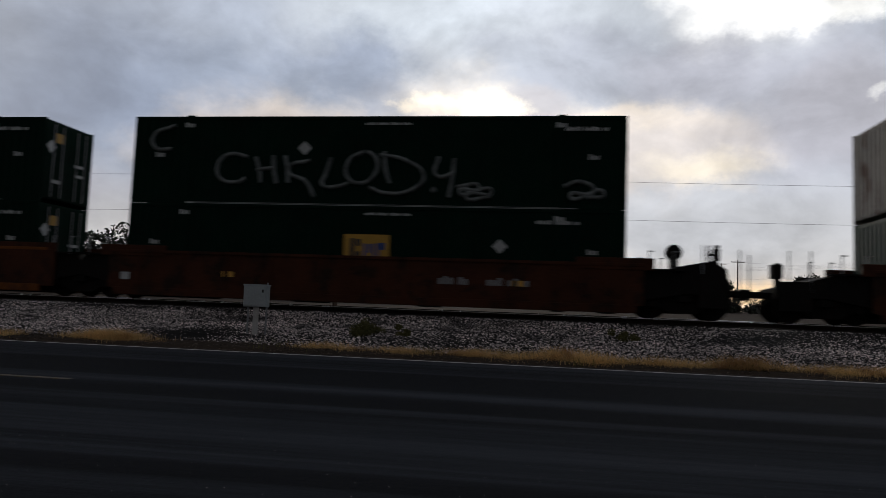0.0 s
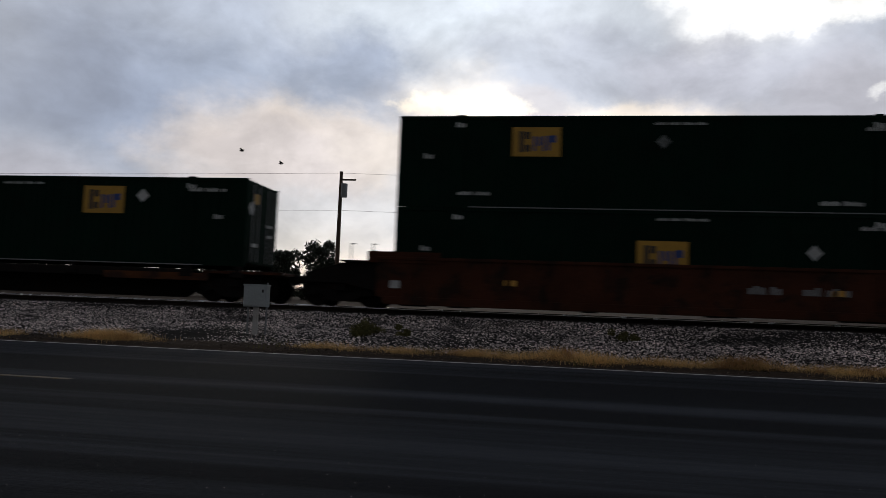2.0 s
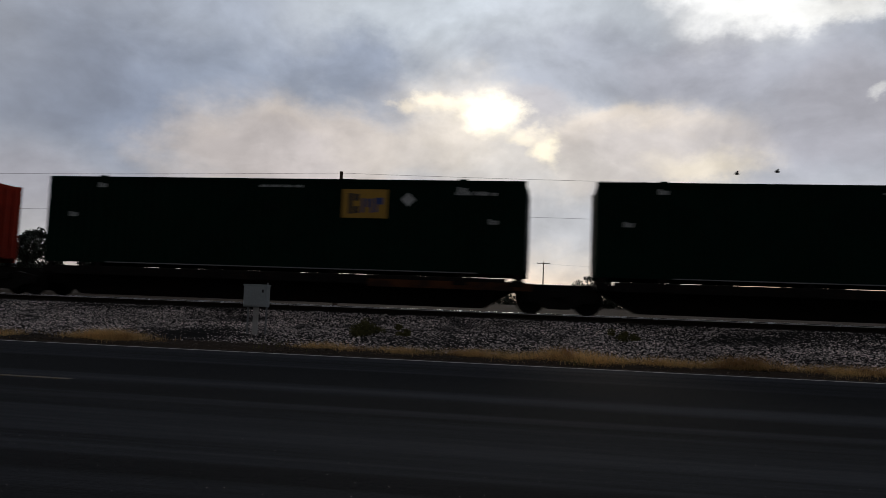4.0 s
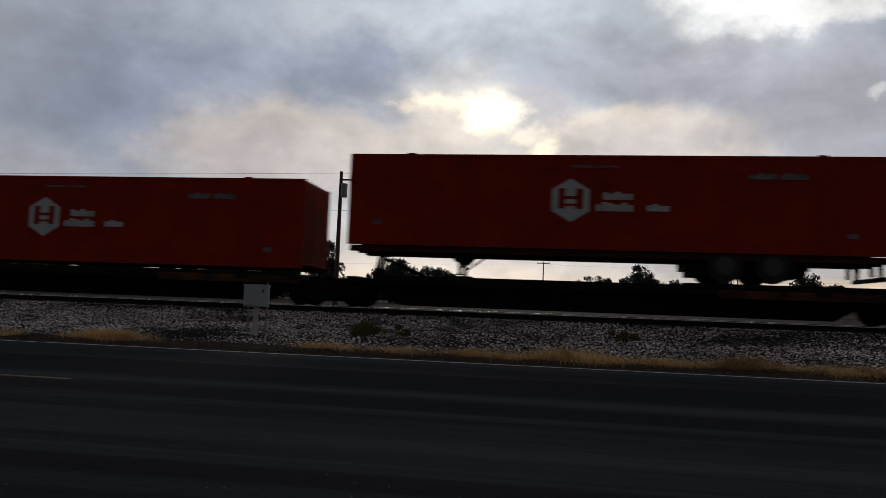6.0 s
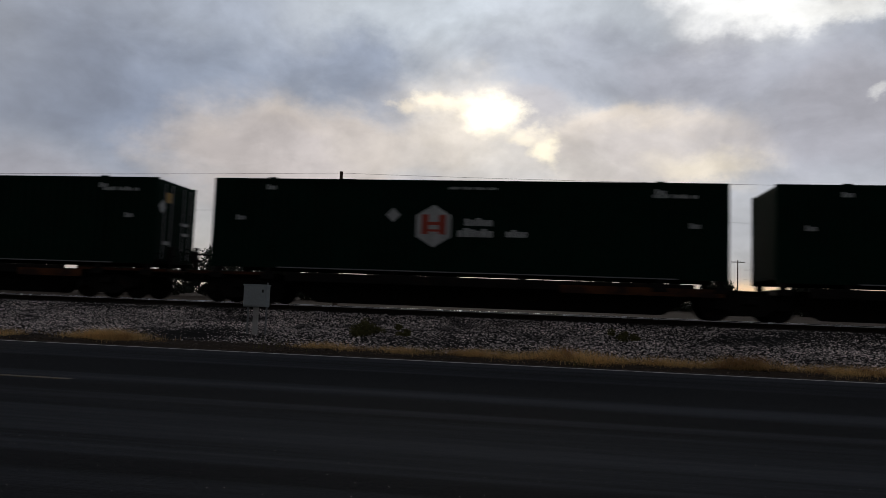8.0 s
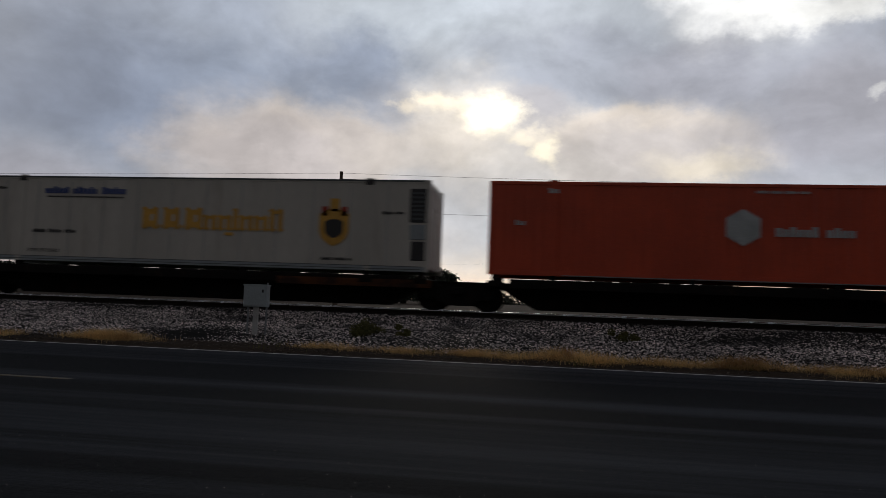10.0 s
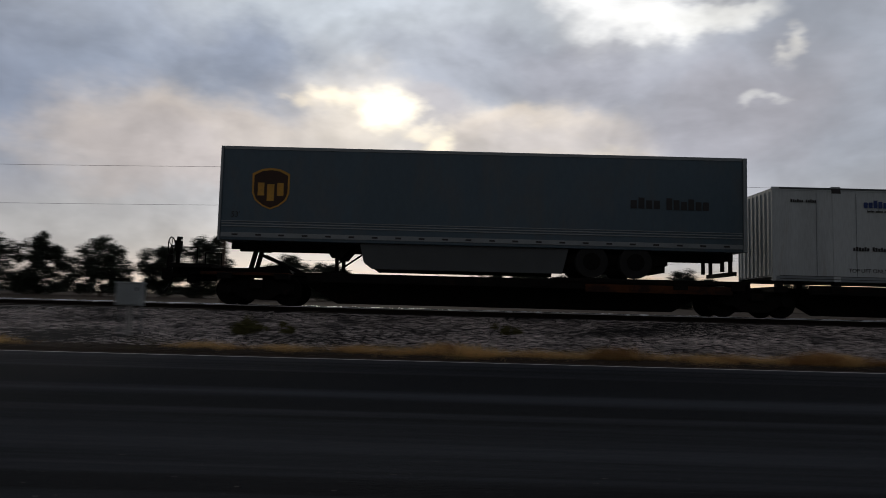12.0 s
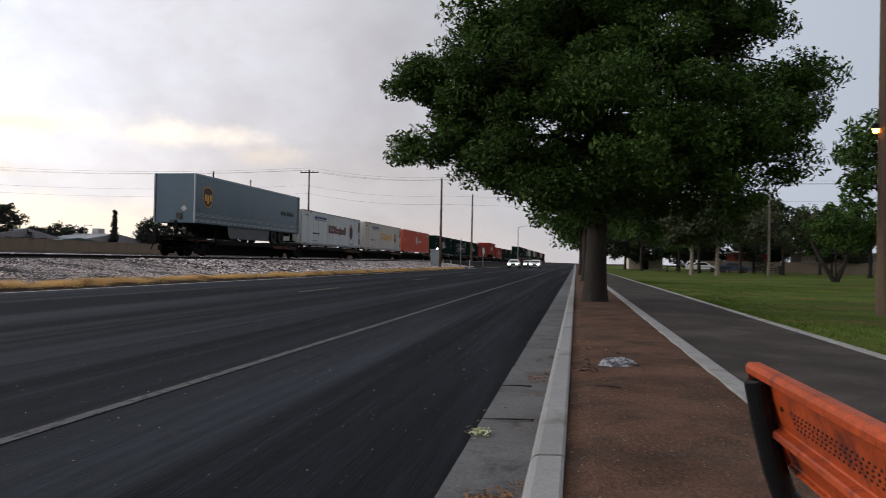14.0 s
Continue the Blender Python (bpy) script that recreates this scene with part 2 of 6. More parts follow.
M = {
    # the bluish second colour paints the sky's sheen along the wheel tracks
    "asphalt": mat("asphalt", (0.0074, 0.0084, 0.0105), 0.88, 0, 0.5, 0.26, 90.0, 0.45, (0.040, 0.046, 0.056), (0.43, 0.68), stretch=(0.03, 1.3, 1), spec=0.045),
    "path_asphalt": mat("path_asphalt", (0.040, 0.034, 0.031), 0.92, 0, 0.45, 0.5, 70.0, 0.5, (0.066, 0.056, 0.049), (0.44, 0.68), spec=0.15),
    "road_white": mat("road_white", (0.092, 0.092, 0.095), 0.85, 0, 0.35, 6.0, 60.0, 0.2, (0.03, 0.03, 0.031), (0.48, 0.64), spec=0.2),
    "edge_white": mat("edge_white", (0.46, 0.44, 0.42), 0.85, 0, 0.3, 3.0, 40.0, 0.2, (0.09, 0.085, 0.08), (0.52, 0.66), spec=0.1),
    "brown_gravel": mat("brown_gravel", (0.085, 0.068, 0.055), 0.95, 0, 0.3, 5.0, 30.0, 0.2, random_hue=0.7, spec=0.1),
    "grit": mat("grit", (0.30, 0.28, 0.27), 0.9, 0, 0.3, 5.0, 30.0, 0.1, random_hue=0.6, spec=0.3),
    "dirt_stone": mat("dirt_stone", (0.15, 0.105, 0.08), 0.95, 0, 0.3, 5.0, 30.0, 0.2, random_hue=0.5, spec=0.2),
    "road_yellow": mat("road_yellow", (0.085, 0.055, 0.016), 0.75, 0, 0.3, 6.0, 60.0, 0.2, (0.03, 0.028, 0.024), (0.44, 0.60)),
    "concrete": mat("concrete", (0.24, 0.24, 0.235), 0.85, 0, 0.22, 1.5, 60.0, 0.25, (0.14, 0.135, 0.125), (0.5, 0.72), random_hue=0.08),
    "gutter": mat("gutter", (0.12, 0.12, 0.121), 0.9, 0, 0.32, 1.2, 50.0, 0.3, (0.05, 0.047, 0.044), (0.48, 0.7), random_hue=0.1, spec=0.2),
    "dirt": mat("dirt", (0.104, 0.058, 0.039), 0.95, 0, 0.5, 1.3, 45.0, 1.0, (0.068, 0.044, 0.032), (0.42, 0.68), spec=0.1),
    "lawn": mat("lawn", (0.062, 0.092, 0.015), 0.95, 0, 0.45, 0.25, 20.0, 0.9, (0.125, 0.085, 0.04), (0.50, 0.68), spec=0.05),
    "grass_blade": mat("grass_blade", (0.066, 0.105, 0.018), 0.8, 0, 0.3, 0.3, 8.0, 0.0, random_hue=0.35, thin=0.3, spec=0.1),
    "ground": mat("ground", (0.038, 0.028, 0.021), 0.95, 0, 0.35, 0.25, 12.0, 0.6, (0.030, 0.024, 0.019), (0.45, 0.65), spec=0.05),
    "track_bed": mat("track_bed", (0.022, 0.018, 0.015), 0.95, 0, 0.5, 0.8, 18.0, 0.8, (0.012, 0.010, 0.009), (0.45, 0.62), spec=0.05),
    # bank under the loose stones: near black paints in the shade of their gaps
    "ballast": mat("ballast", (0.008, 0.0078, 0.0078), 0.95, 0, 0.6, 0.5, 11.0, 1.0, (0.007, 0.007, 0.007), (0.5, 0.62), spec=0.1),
    "stone": mat("stone", (0.56, 0.50, 0.48), 0.9, 0, 0.35, 0.40, 25.0, 0.3, (0.12, 0.11, 0.11), (0.52, 0.64), random_hue=0.9, spec=0.2),
    "shoulder": mat("shoulder", (0.10, 0.085, 0.07), 0.95, 0, 0.4, 1.0, 25.0, 0.8),
    "dry_grass": mat("dry_grass", (0.72, 0.49, 0.22), 0.9, 0, 0.2, 0.5, 10.0, 0.0, (0.34, 0.19, 0.08), (0.50, 0.64), random_hue=0.28, thin=0.5, spec=0.05),
    "green_weed": mat("green_weed", (0.12, 0.115, 0.045), 0.9, 0, 0.3, 1.0, 10.0, 0.0, random_hue=0.4, thin=0.4, spec=0.1),
    "rail_side": mat("rail_side", (0.020, 0.014, 0.011), 0.8, 0.3, 0.3, 2.0, 30.0, 0.2, spec=0.1),
    "rail_head": mat("rail_head", (0.66, 0.66, 0.68), 0.25, 1.0, 0.1, 2.0, 60.0, 0.0),
    "tie": mat("tie", (0.055, 0.045, 0.038), 0.95, 0, 0.35, 3.0, 40.0, 0.5, random_hue=0.3),
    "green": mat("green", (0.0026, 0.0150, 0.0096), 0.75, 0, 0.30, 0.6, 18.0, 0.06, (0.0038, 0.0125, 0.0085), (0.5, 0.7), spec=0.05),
    "green_old": mat("green_old", (0.012, 0.040, 0.028), 0.6, 0, 0.35, 0.8, 18.0, 0.08, (0.04, 0.04, 0.03), (0.60, 0.75)),
    "red": mat("red", (0.25, 0.020, 0.007), 0.7, 0, 0.25, 0.6, 18.0, 0.06, (0.18, 0.018, 0.009), (0.5, 0.7), spec=0.07),
    "bright_red": mat("bright_red", (0.52, 0.060, 0.018), 0.5, 0, 0.2, 0.6, 18.0, 0.06),
    "white": mat("white", (0.53, 0.575, 0.585), 0.5, 0, 0.16, 0.5, 14.0, 0.05, (0.44, 0.43, 0.40), (0.58, 0.78), stretch=(1.6, 1, 0.22)),
    "cream": mat("cream", (0.50, 0.47, 0.42), 0.5, 0, 0.14, 0.5, 14.0, 0.05, (0.38, 0.34, 0.29), (0.54, 0.74), stretch=(1.6, 1, 0.22)),
    "rusty_white": mat("rusty_white", (0.40, 0.38, 0.34), 0.75, 0, 0.3, 0.8, 14.0, 0.1, (0.13, 0.065, 0.04), (0.52, 0.66), stretch=(1, 1, 0.4)),
    "trailer_grey": mat("trailer_grey", (0.084, 0.130, 0.168), 0.32, 0.3, 0.10, 0.5, 12.0, 0.02, (0.105, 0.13, 0.15), (0.46, 0.70), stretch=(1, 1, 0.4)),
    "alu": mat("alu", (0.28, 0.31, 0.33), 0.4, 0.6, 0.15, 1.0, 20.0, 0.05),
    "skirt_grey": mat("skirt_grey", (0.075, 0.085, 0.09), 0.55, 0, 0.15, 1.0, 20.0, 0.05),
    "orange_sill": mat("orange_sill", (0.15, 0.050, 0.011), 0.7, 0, 0.3, 0.7, 16.0, 0.1, (0.085, 0.030, 0.012), (0.48, 0.66), spec=0.12),
    "orange_steel": mat("orange_steel", (0.085, 0.030, 0.010), 0.7, 0, 0.35, 0.8, 16.0, 0.1, (0.03, 0.014, 0.010), (0.44, 0.60), spec=0.15),
    "brown_steel": mat("brown_steel", (0.055, 0.018, 0.009), 0.75, 0, 0.4, 0.8, 16.0, 0.1, (0.022, 0.012, 0.008), (0.48, 0.64), spec=0.12),
    "black_steel": mat("black_steel", (0.010, 0.009, 0.0085), 0.9, 0.0, 0.35, 1.5, 20.0, 0.1, (0.024, 0.015, 0.011), (0.55, 0.7), spec=0.12),
    "rubber": mat("rubber", (0.010, 0.010, 0.010), 0.85, 0, 0.25, 3.0, 30.0, 0.2),
    "rim": mat("rim", (0.05, 0.05, 0.05), 0.5, 0.3, 0.15, 3.0, 30.0, 0.05),
    "mark_white": mat("mark_white", (0.44, 0.46, 0.46), 0.6, 0, 0.25, 2.0, 20.0, 0.02),
    "mark_yellow": mat("mark_yellow", (0.44, 0.25, 0.03), 0.6, 0, 0.18, 2.0, 20.0, 0.02),
    "mark_blue": mat("mark_blue", (0.03, 0.06, 0.22), 0.6, 0, 0.2, 2.0, 20.0, 0.02),
    "mark_dark": mat("mark_dark", (0.03, 0.028, 0.03), 0.6, 0, 0.2, 2.0, 20.0, 0.02),
    "mark_maroon": mat("mark_maroon", (0.12, 0.025, 0.018), 0.6, 0, 0.25, 2.0, 20.0, 0.02),
    "mark_red": mat("mark_red", (0.42, 0.05, 0.025), 0.6, 0, 0.2, 2.0, 20.0, 0.02),
    "mark_brown": mat("mark_brown", (0.050, 0.022, 0.012), 0.6, 0, 0.2, 2.0, 20.0, 0.02),
    "mark_gold": mat("mark_gold", (0.62, 0.33, 0.05), 0.5, 0, 0.2, 2.0, 20.0, 0.02),
    "spray": mat("spray", (0.13, 0.145, 0.145), 0.8, 0, 0.8, 3.0, 25.0, 0.0),
    "box_grey": mat("box_grey", (0.36, 0.40, 0.41), 0.55, 0.2, 0.15, 1.5, 20.0, 0.05),
    "post_white": mat("post_white", (0.45, 0.44, 0.42), 0.6, 0, 0.2, 3.0, 20.0, 0.05),
    "galv": mat("galv", (0.25, 0.26, 0.27), 0.55, 0.6, 0.2, 3.0, 25.0, 0.05),
    "wood_pole": mat("wood_pole", (0.085, 0.055, 0.038), 0.9, 0, 0.35, 1.5, 14.0, 0.5, stretch=(4, 4, 0.4)),
    "bark": mat("bark", (0.018, 0.013, 0.010), 0.95, 0, 0.45, 3.0, 16.0, 1.0, (0.036, 0.027, 0.020), (0.55, 0.7), stretch=(2, 2, 0.5)),
    "pale_bark": mat("pale_bark", (0.22, 0.19, 0.15), 0.9, 0, 0.35, 3.0, 16.0, 0.6),
    "leaf": mat("leaf", (0.037, 0.075, 0.012), 0.65, 0, 0.25, 0.35, 6.0, 0.0, random_hue=0.6, thin=0.16, spec=0.2),
    "leaf_olive": mat("leaf_olive", (0.038, 0.050, 0.017), 0.65, 0, 0.25, 0.3, 6.0, 0.0, random_hue=0.4, thin=0.2),
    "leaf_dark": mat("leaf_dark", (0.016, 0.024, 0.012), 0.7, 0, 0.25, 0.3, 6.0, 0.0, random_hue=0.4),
    "wall_tan": mat("wall_tan", (0.22, 0.175, 0.13), 0.9, 0, 0.2, 0.3, 8.0, 0.3),
    "roof_grey": mat("roof_grey", (0.26, 0.27, 0.29), 0.85, 0, 0.2, 0.6, 12.0, 0.3),
    "roof_dark": mat("roof_dark", (0.06, 0.10, 0.10), 0.8, 0, 0.2, 0.6, 12.0, 0.3),
    "stucco": mat("stucco", (0.42, 0.37, 0.31), 0.9, 0, 0.15, 0.5, 20.0, 0.2),
    "bench_orange": mat("bench_orange", (0.37, 0.056, 0.010), 0.5, 0, 0.40, 3.0, 40.0, 0.15, (0.13, 0.020, 0.010), (0.50, 0.64), spec=0.35),
    "bench_black": mat("bench_black", (0.005, 0.005, 0.0055), 0.40, 0, 0.3, 4.0, 40.0, 0.08, (0.02, 0.018, 0.016), (0.60, 0.72), spec=0.22),
    "car_white": mat("car_white", (0.62, 0.62, 0.62), 0.25, 0, 0.05, 1.0, 10.0, 0.0),
    "car_blue": mat("car_blue", (0.05, 0.07, 0.11), 0.25, 0.2, 0.05, 1.0, 10.0, 0.0),
    "car_silver": mat("car_silver", (0.35, 0.36, 0.37), 0.3, 0.4, 0.05, 1.0, 10.0, 0.0),
    "car_glass": mat("car_glass", (0.012, 0.014, 0.016), 0.12, 0, 0.05, 1.0, 10.0, 0.0),
    "headlight": mat("headlight", (0.9, 0.9, 0.9), 0.2, 0, 0.0, 1.0, 10.0, 0.0, emit=(1.0, 0.95, 0.85, 5.0)),
    "sodium": mat("sodium", (0.9, 0.7, 0.4), 0.3, 0, 0.0, 1.0, 10.0, 0.0, emit=(1.0, 0.36, 0.05, 5.0)),
    "signal_light": mat("signal_light", (0.9, 0.9, 0.8), 0.3, 0, 0.0, 1.0, 10.0, 0.0, emit=(1.0, 0.9, 0.7, 4.0)),
    "plastic": mat("plastic", (0.32, 0.33, 0.35), 0.25, 0, 0.4, 9.0, 40.0, 0.8, (0.08, 0.08, 0.09), (0.46, 0.56)),
    "dead_leaf": mat("dead_leaf", (0.17, 0.085, 0.035), 0.9, 0, 0.3, 5.0, 20.0, 0.0, random_hue=0.4),
    "flower": mat("flower", (0.42, 0.44, 0.25), 0.8, 0, 0.3, 8.0, 30.0, 0.0, random_hue=0.4),
    "wire": mat("wire", (0.015, 0.015, 0.015), 0.7, 0, 0.1, 1.0, 10.0, 0.0),
    "feather": mat("feather", (0.02, 0.02, 0.022), 0.9, 0, 0.2, 8.0, 30.0, 0.0),
}

# ---- mesh helpers ----


def link_bm(name, bm, material, smooth=False):
    me = bpy.data.meshes.new(name)
    bm.to_mesh(me)
    bm.free()
    for m in (material if isinstance(material, (list, tuple)) else [material]):
        me.materials.append(M[m])
    if smooth:
        for p in me.polygons:
            p.use_smooth = True
    return new(name, me)


def part(name, bm, material, parent, label="", smooth=False):
    ob = link_bm(name, bm, material, smooth)
    ob.parent = parent
    if label:
        tagged(ob, label)
    return ob


def share(name, source, parent, m, label=""):
    """Another object on the mesh of source."""
    ob = new(name, source.data)
    ob.parent = parent
    ob.matrix_basis = m
    if label:
        tagged(ob, label)
    return ob


def thing(name, label, category, group="", at=None):
    ob = tagged(new(name), label, category, group)
    if at is not None:
        ob.matrix_basis = at
    return ob


def box(bm, x0, x1, y0, y1, z0, z1, bevel=0.0):
    v = bmesh.ops.create_cube(bm, size=1.0)["verts"]
    bmesh.ops.scale(bm, vec=(x1 - x0, y1 - y0, z1 - z0), verts=v)
    bmesh.ops.translate(bm, vec=((x0 + x1) / 2, (y0 + y1) / 2, (z0 + z1) / 2), verts=v)
    if bevel:
        es = list({e for q in v for e in q.link_edges})
        bmesh.ops.bevel(bm, geom=es, offset=bevel, segments=2, profile=0.6, affect="EDGES")
    return bm


def boxes(*dims, bevel=0.0):
    bm = bmesh.new()
    for d in dims:
        box(bm, *d, bevel=bevel)
    return bm


def rod(bm, a, b, r0, r1=None, sides=8):
    """A tapered bar from a to b."""
    a, b = Vector(a), Vector(b)
    r1 = r0 if r1 is None else r1
    q = (b - a).to_track_quat("Z", "Y").to_matrix().to_4x4()
    bmesh.ops.create_cone(bm, cap_ends=True, segments=sides, radius1=r0, radius2=r1, depth=(b - a).length,
                          matrix=Matrix.Translation((a + b) / 2) @ q)
    return bm


def prism(bm, pts, y0, y1):
    """A polygon in the x-z plane, drawn out from y0 to y1."""
    a = [bm.verts.new((x, y0, z)) for x, z in pts]
    b = [bm.verts.new((x, y1, z)) for x, z in pts]
    bm.faces.new(a)
    bm.faces.new(b[::-1])
    for i in range(len(pts)):
        j = (i + 1) % len(pts)
        bm.faces.new((a[j], a[i], b[i], b[j]))
    bmesh.ops.recalc_face_normals(bm, faces=bm.faces)
    return bm


def sweep(profile, x0, x1, steps=1, wobble=None):
    """A profile of (y, z) drawn along x, open sheet."""
    bm = bmesh.new()
    rows = []
    for i in range(steps + 1):
        x = x0 + (x1 - x0) * i / steps
        rows.append([bm.verts.new((x, y, z + (wobble(x, y) if wobble else 0))) for y, z in profile])
    for i in range(steps):
        for j in range(len(profile) - 1):
            bm.faces.new((rows[i][j], rows[i + 1][j], rows[i + 1][j + 1], rows[i][j + 1]))
    bmesh.ops.recalc_face_normals(bm, faces=bm.faces)
    if sum(f.normal.z for f in bm.faces) < 0:
        bmesh.ops.reverse_faces(bm, faces=bm.faces)
    return bm


def from_arrays(name, verts, faces, material):
    me = bpy.data.meshes.new(name)
    me.from_pydata([tuple(v) for v in verts], [], [tuple(f) for f in faces])
    me.materials.append(M[material])
    return new(name, me)

# ---- setting ----
RAIL_Z, TRACK_Y = 0.965, 23.42
rng = np.random.default_rng(7)


def structure(ob, label, category=""):
    return tagged(ob, label, category, kind="structure")


def bumps(x, y):
    return 0.035 * noise.noise((x * 0.23, y * 0.4, 0.0)) + 0.02 * noise.noise((x * 0.9, y * 1.1, 3.0))


# one sheet of earth to the horizon, dipped under the road and the park, raised behind the track
prof = [(-3000, 0.0), (-60, -0.05), (-3.2, -0.08), (14.25, -0.06), (14.6, 0.03), (15.3, 0.10), (26.5, 0.45), (34, 0.70), (60, 1.15), (150, 2.6), (4000, 6.0)]
bm = bmesh.new()
xs = [-4000, -600, -200, -100] + [x * 4.0 for x in range(-22, 30)] + [140, 240, 600, 4000]
grid = [[bm.verts.new((x, y, z + (bumps(x, y) * 0.7 if 14.4 < y < 70 and abs(x) < 100 else 0))) for y, z in prof] for x in xs]
for i in range(len(xs) - 1):
    for j in range(len(prof) - 1):
        bm.faces.new((grid[i][j], grid[i + 1][j], grid[i + 1][j + 1], grid[i][j + 1]))
structure(link_bm("ground", bm, "ground"), "bare tan earth and dust round the railway", "ground")

structure(link_bm("road", sweep([(0.55, 0.0), (4, 0.012), (8, 0.02), (12, 0.012), (13.9, 0.0), (14.35, -0.05)], -1500, 2500, 8), "asphalt"),
          "worn dark grey asphalt road, sky sheen on tyre-polished streaks put into its colour", "road")


def strip(name, y0, y1, z, material, label, x0=-900, x1=1800):
    return structure(link_bm(name, sweep([(y0, z), (y1, z)], x0, x1, 2), material), label, "road marking")


strip("lane_line", 2.885, 2.975, 0.0135, "road_white", "worn white painted line along the parking lane")
strip("edge_line", 13.50, 13.64, 0.0105, "edge_white", "white painted edge line beside the far shoulder")
dash0 = link_bm("centre_dash", boxes((-1.83, 1.83, -0.06, 0.06, 0.0, 0.004)), "road_yellow")
structure(dash0, "faded yellow centre dash on the asphalt", "road marking")
dash0["group"] = "centre dashes"
DASH_X = [-7.35 + 14.65 * k for k in range(-4, 30)]
dash0.matrix_basis = pose(DASH_X[0], 7.82, 0.019)
for x in DASH_X[1:]:
    copy_thing(dash0, pose(x, 7.82, 0.019))

# gutter and kerb in cast lengths
gutter = structure(new("gutter"), "grey concrete gutter strip along the kerb", "gutter")
kerb = structure(new("kerb"), "pale grey concrete kerb with joints", "kerb")
g0 = part("slab", boxes((0.006, 2.994, 0.195, 0.57, -0.10, 0.006), bevel=0.005), "gutter", gutter)
bm = bmesh.new()
prism(bm, [(0.197, -0.1), (0.193, 0.085), (0.175, 0.113), (0.155, 0.122), (0.05, 0.126), (0.036, 0.118), (0.032, -0.1)], 0.004, 2.996)
for q in bm.verts:
    q.co = Vector((q.co.y, q.co.x, q.co.z))
bmesh.ops.recalc_face_normals(bm, faces=bm.faces)
k0 = part("kerb_stone", bm, "concrete", kerb)
for src, par, off in ((g0, gutter, 1.35), (k0, kerb, 0.75)):
    src.matrix_basis = pose(off - 6, 0, 0)
    for i in range(1, 60):
        share(src.name.split(".")[0], src, par, pose(off - 6 + 3 * i, 0, rng.uniform(-0.003, 0.003), 0, 0, rng.uniform(-0.08, 0.08)))
structure(link_bm("far_kerb", boxes((174.8, 1200, 0.036, 0.57, -0.05, 0.006), (174.8, 1200, 0.036, 0.19, 0, 0.122)), "concrete"), "concrete kerb running on along the road", "kerb")
structure(link_bm("near_kerb", boxes((-300, -5.3, 0.036, 0.57, -0.05, 0.006), (-300, -5.3, 0.036, 0.19, 0, 0.122)), "concrete"), "concrete kerb running back along the road", "kerb")

structure(link_bm("verge", sweep([(0.034, 0.085), (-0.10, 0.112), (-0.5, 0.125), (-1.0, 0.118), (-1.11, 0.108)], -60, 300, 900,
                                 lambda x, y: 0.018 * noise.noise((x * 1.7, y * 2.0, 5)) + 0.008 * noise.noise((x * 7, y * 7, 1))), "dirt"),
          "bare red-brown dirt verge between kerb and path", "verge")
edging = structure(link_bm("path_edging", boxes((-60, 300, -1.255, -1.11, 0.0, 0.128), (-60, 300, -3.13, -3.0, 0.0, 0.125), bevel=0.006), "concrete"),
                   "pale concrete edging on both sides of the path", "edging")
structure(link_bm("path", sweep([(-1.25, 0.116), (-2.1, 0.125), (-3.01, 0.112)], -60, 300, 60), "path_asphalt"), "dark asphalt footpath through the park", "path")
structure(link_bm("lawn", sweep([(-3.12, 0.10), (-5, 0.12), (-14, 0.12), (-40, 0.15), (-120, 0.2)], -150, 400, 120, lambda x, y: bumps(x, y) * 0.8), "lawn"),
          "patchy green lawn with bare brown stretches", "lawn")

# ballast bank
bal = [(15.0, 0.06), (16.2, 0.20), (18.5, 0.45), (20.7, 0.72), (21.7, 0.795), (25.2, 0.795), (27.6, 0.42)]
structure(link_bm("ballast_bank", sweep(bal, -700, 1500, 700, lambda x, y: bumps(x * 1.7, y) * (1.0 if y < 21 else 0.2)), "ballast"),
          "sloping railway ballast bank, coloured near black for the shade between its stones", "ballast")


def bank_z(y):
    return np.interp(y, [b[0] for b in bal], [b[1] for b in bal])


def scatter_stones(name, n, x0, x1, y0, y1, s0, s1, zf, material="stone", density=None):
    """Broken stones in one mesh."""
    x, y = rng.uniform(x0, x1, n), rng.uniform(y0, y1, n)
    if density is not None:
        keep = np.array([density(a, b) for a, b in zip(x, y)]) > rng.uniform(0, 1, n)
        x, y = x[keep], y[keep]
    n = len(x)
    s = rng.uniform(s0, s1, n)
    unit = np.array([(1, 0, 0), (-1, 0, 0), (0, 1, 0), (0, -1, 0), (0, 0, 1), (0, 0, -1)], float)
    tri = np.array([(0, 2, 4), (2, 1, 4), (1, 3, 4), (3, 0, 4), (2, 0, 5), (1, 2, 5), (3, 1, 5), (0, 3, 5)])
    v = np.repeat(unit[None], n, 0) * rng.uniform(0.5, 1.1, (n, 6, 1))
    v[:, :, 2] *= 0.5
    v += rng.uniform(-0.25, 0.25, (n, 6, 3))
    a = rng.uniform(0, 6.3, n)
    ca, sa = np.cos(a)[:, None], np.sin(a)[:, None]
    vx, vy = v[:, :, 0] * ca - v[:, :, 1] * sa, v[:, :, 0] * sa + v[:, :, 1] * ca
    v = np.stack([vx, vy, v[:, :, 2]], 2) * s[:, None, None]
    z = zf(x, y) + s * 0.3
    v += np.stack([x, y, z], 1)[:, None, :]
    f = (tri[None] + (np.arange(n) * 6)[:, None, None]).reshape(-1, 3)
    return from_arrays(name, v.reshape(-1, 3).tolist(), f.tolist(), material)


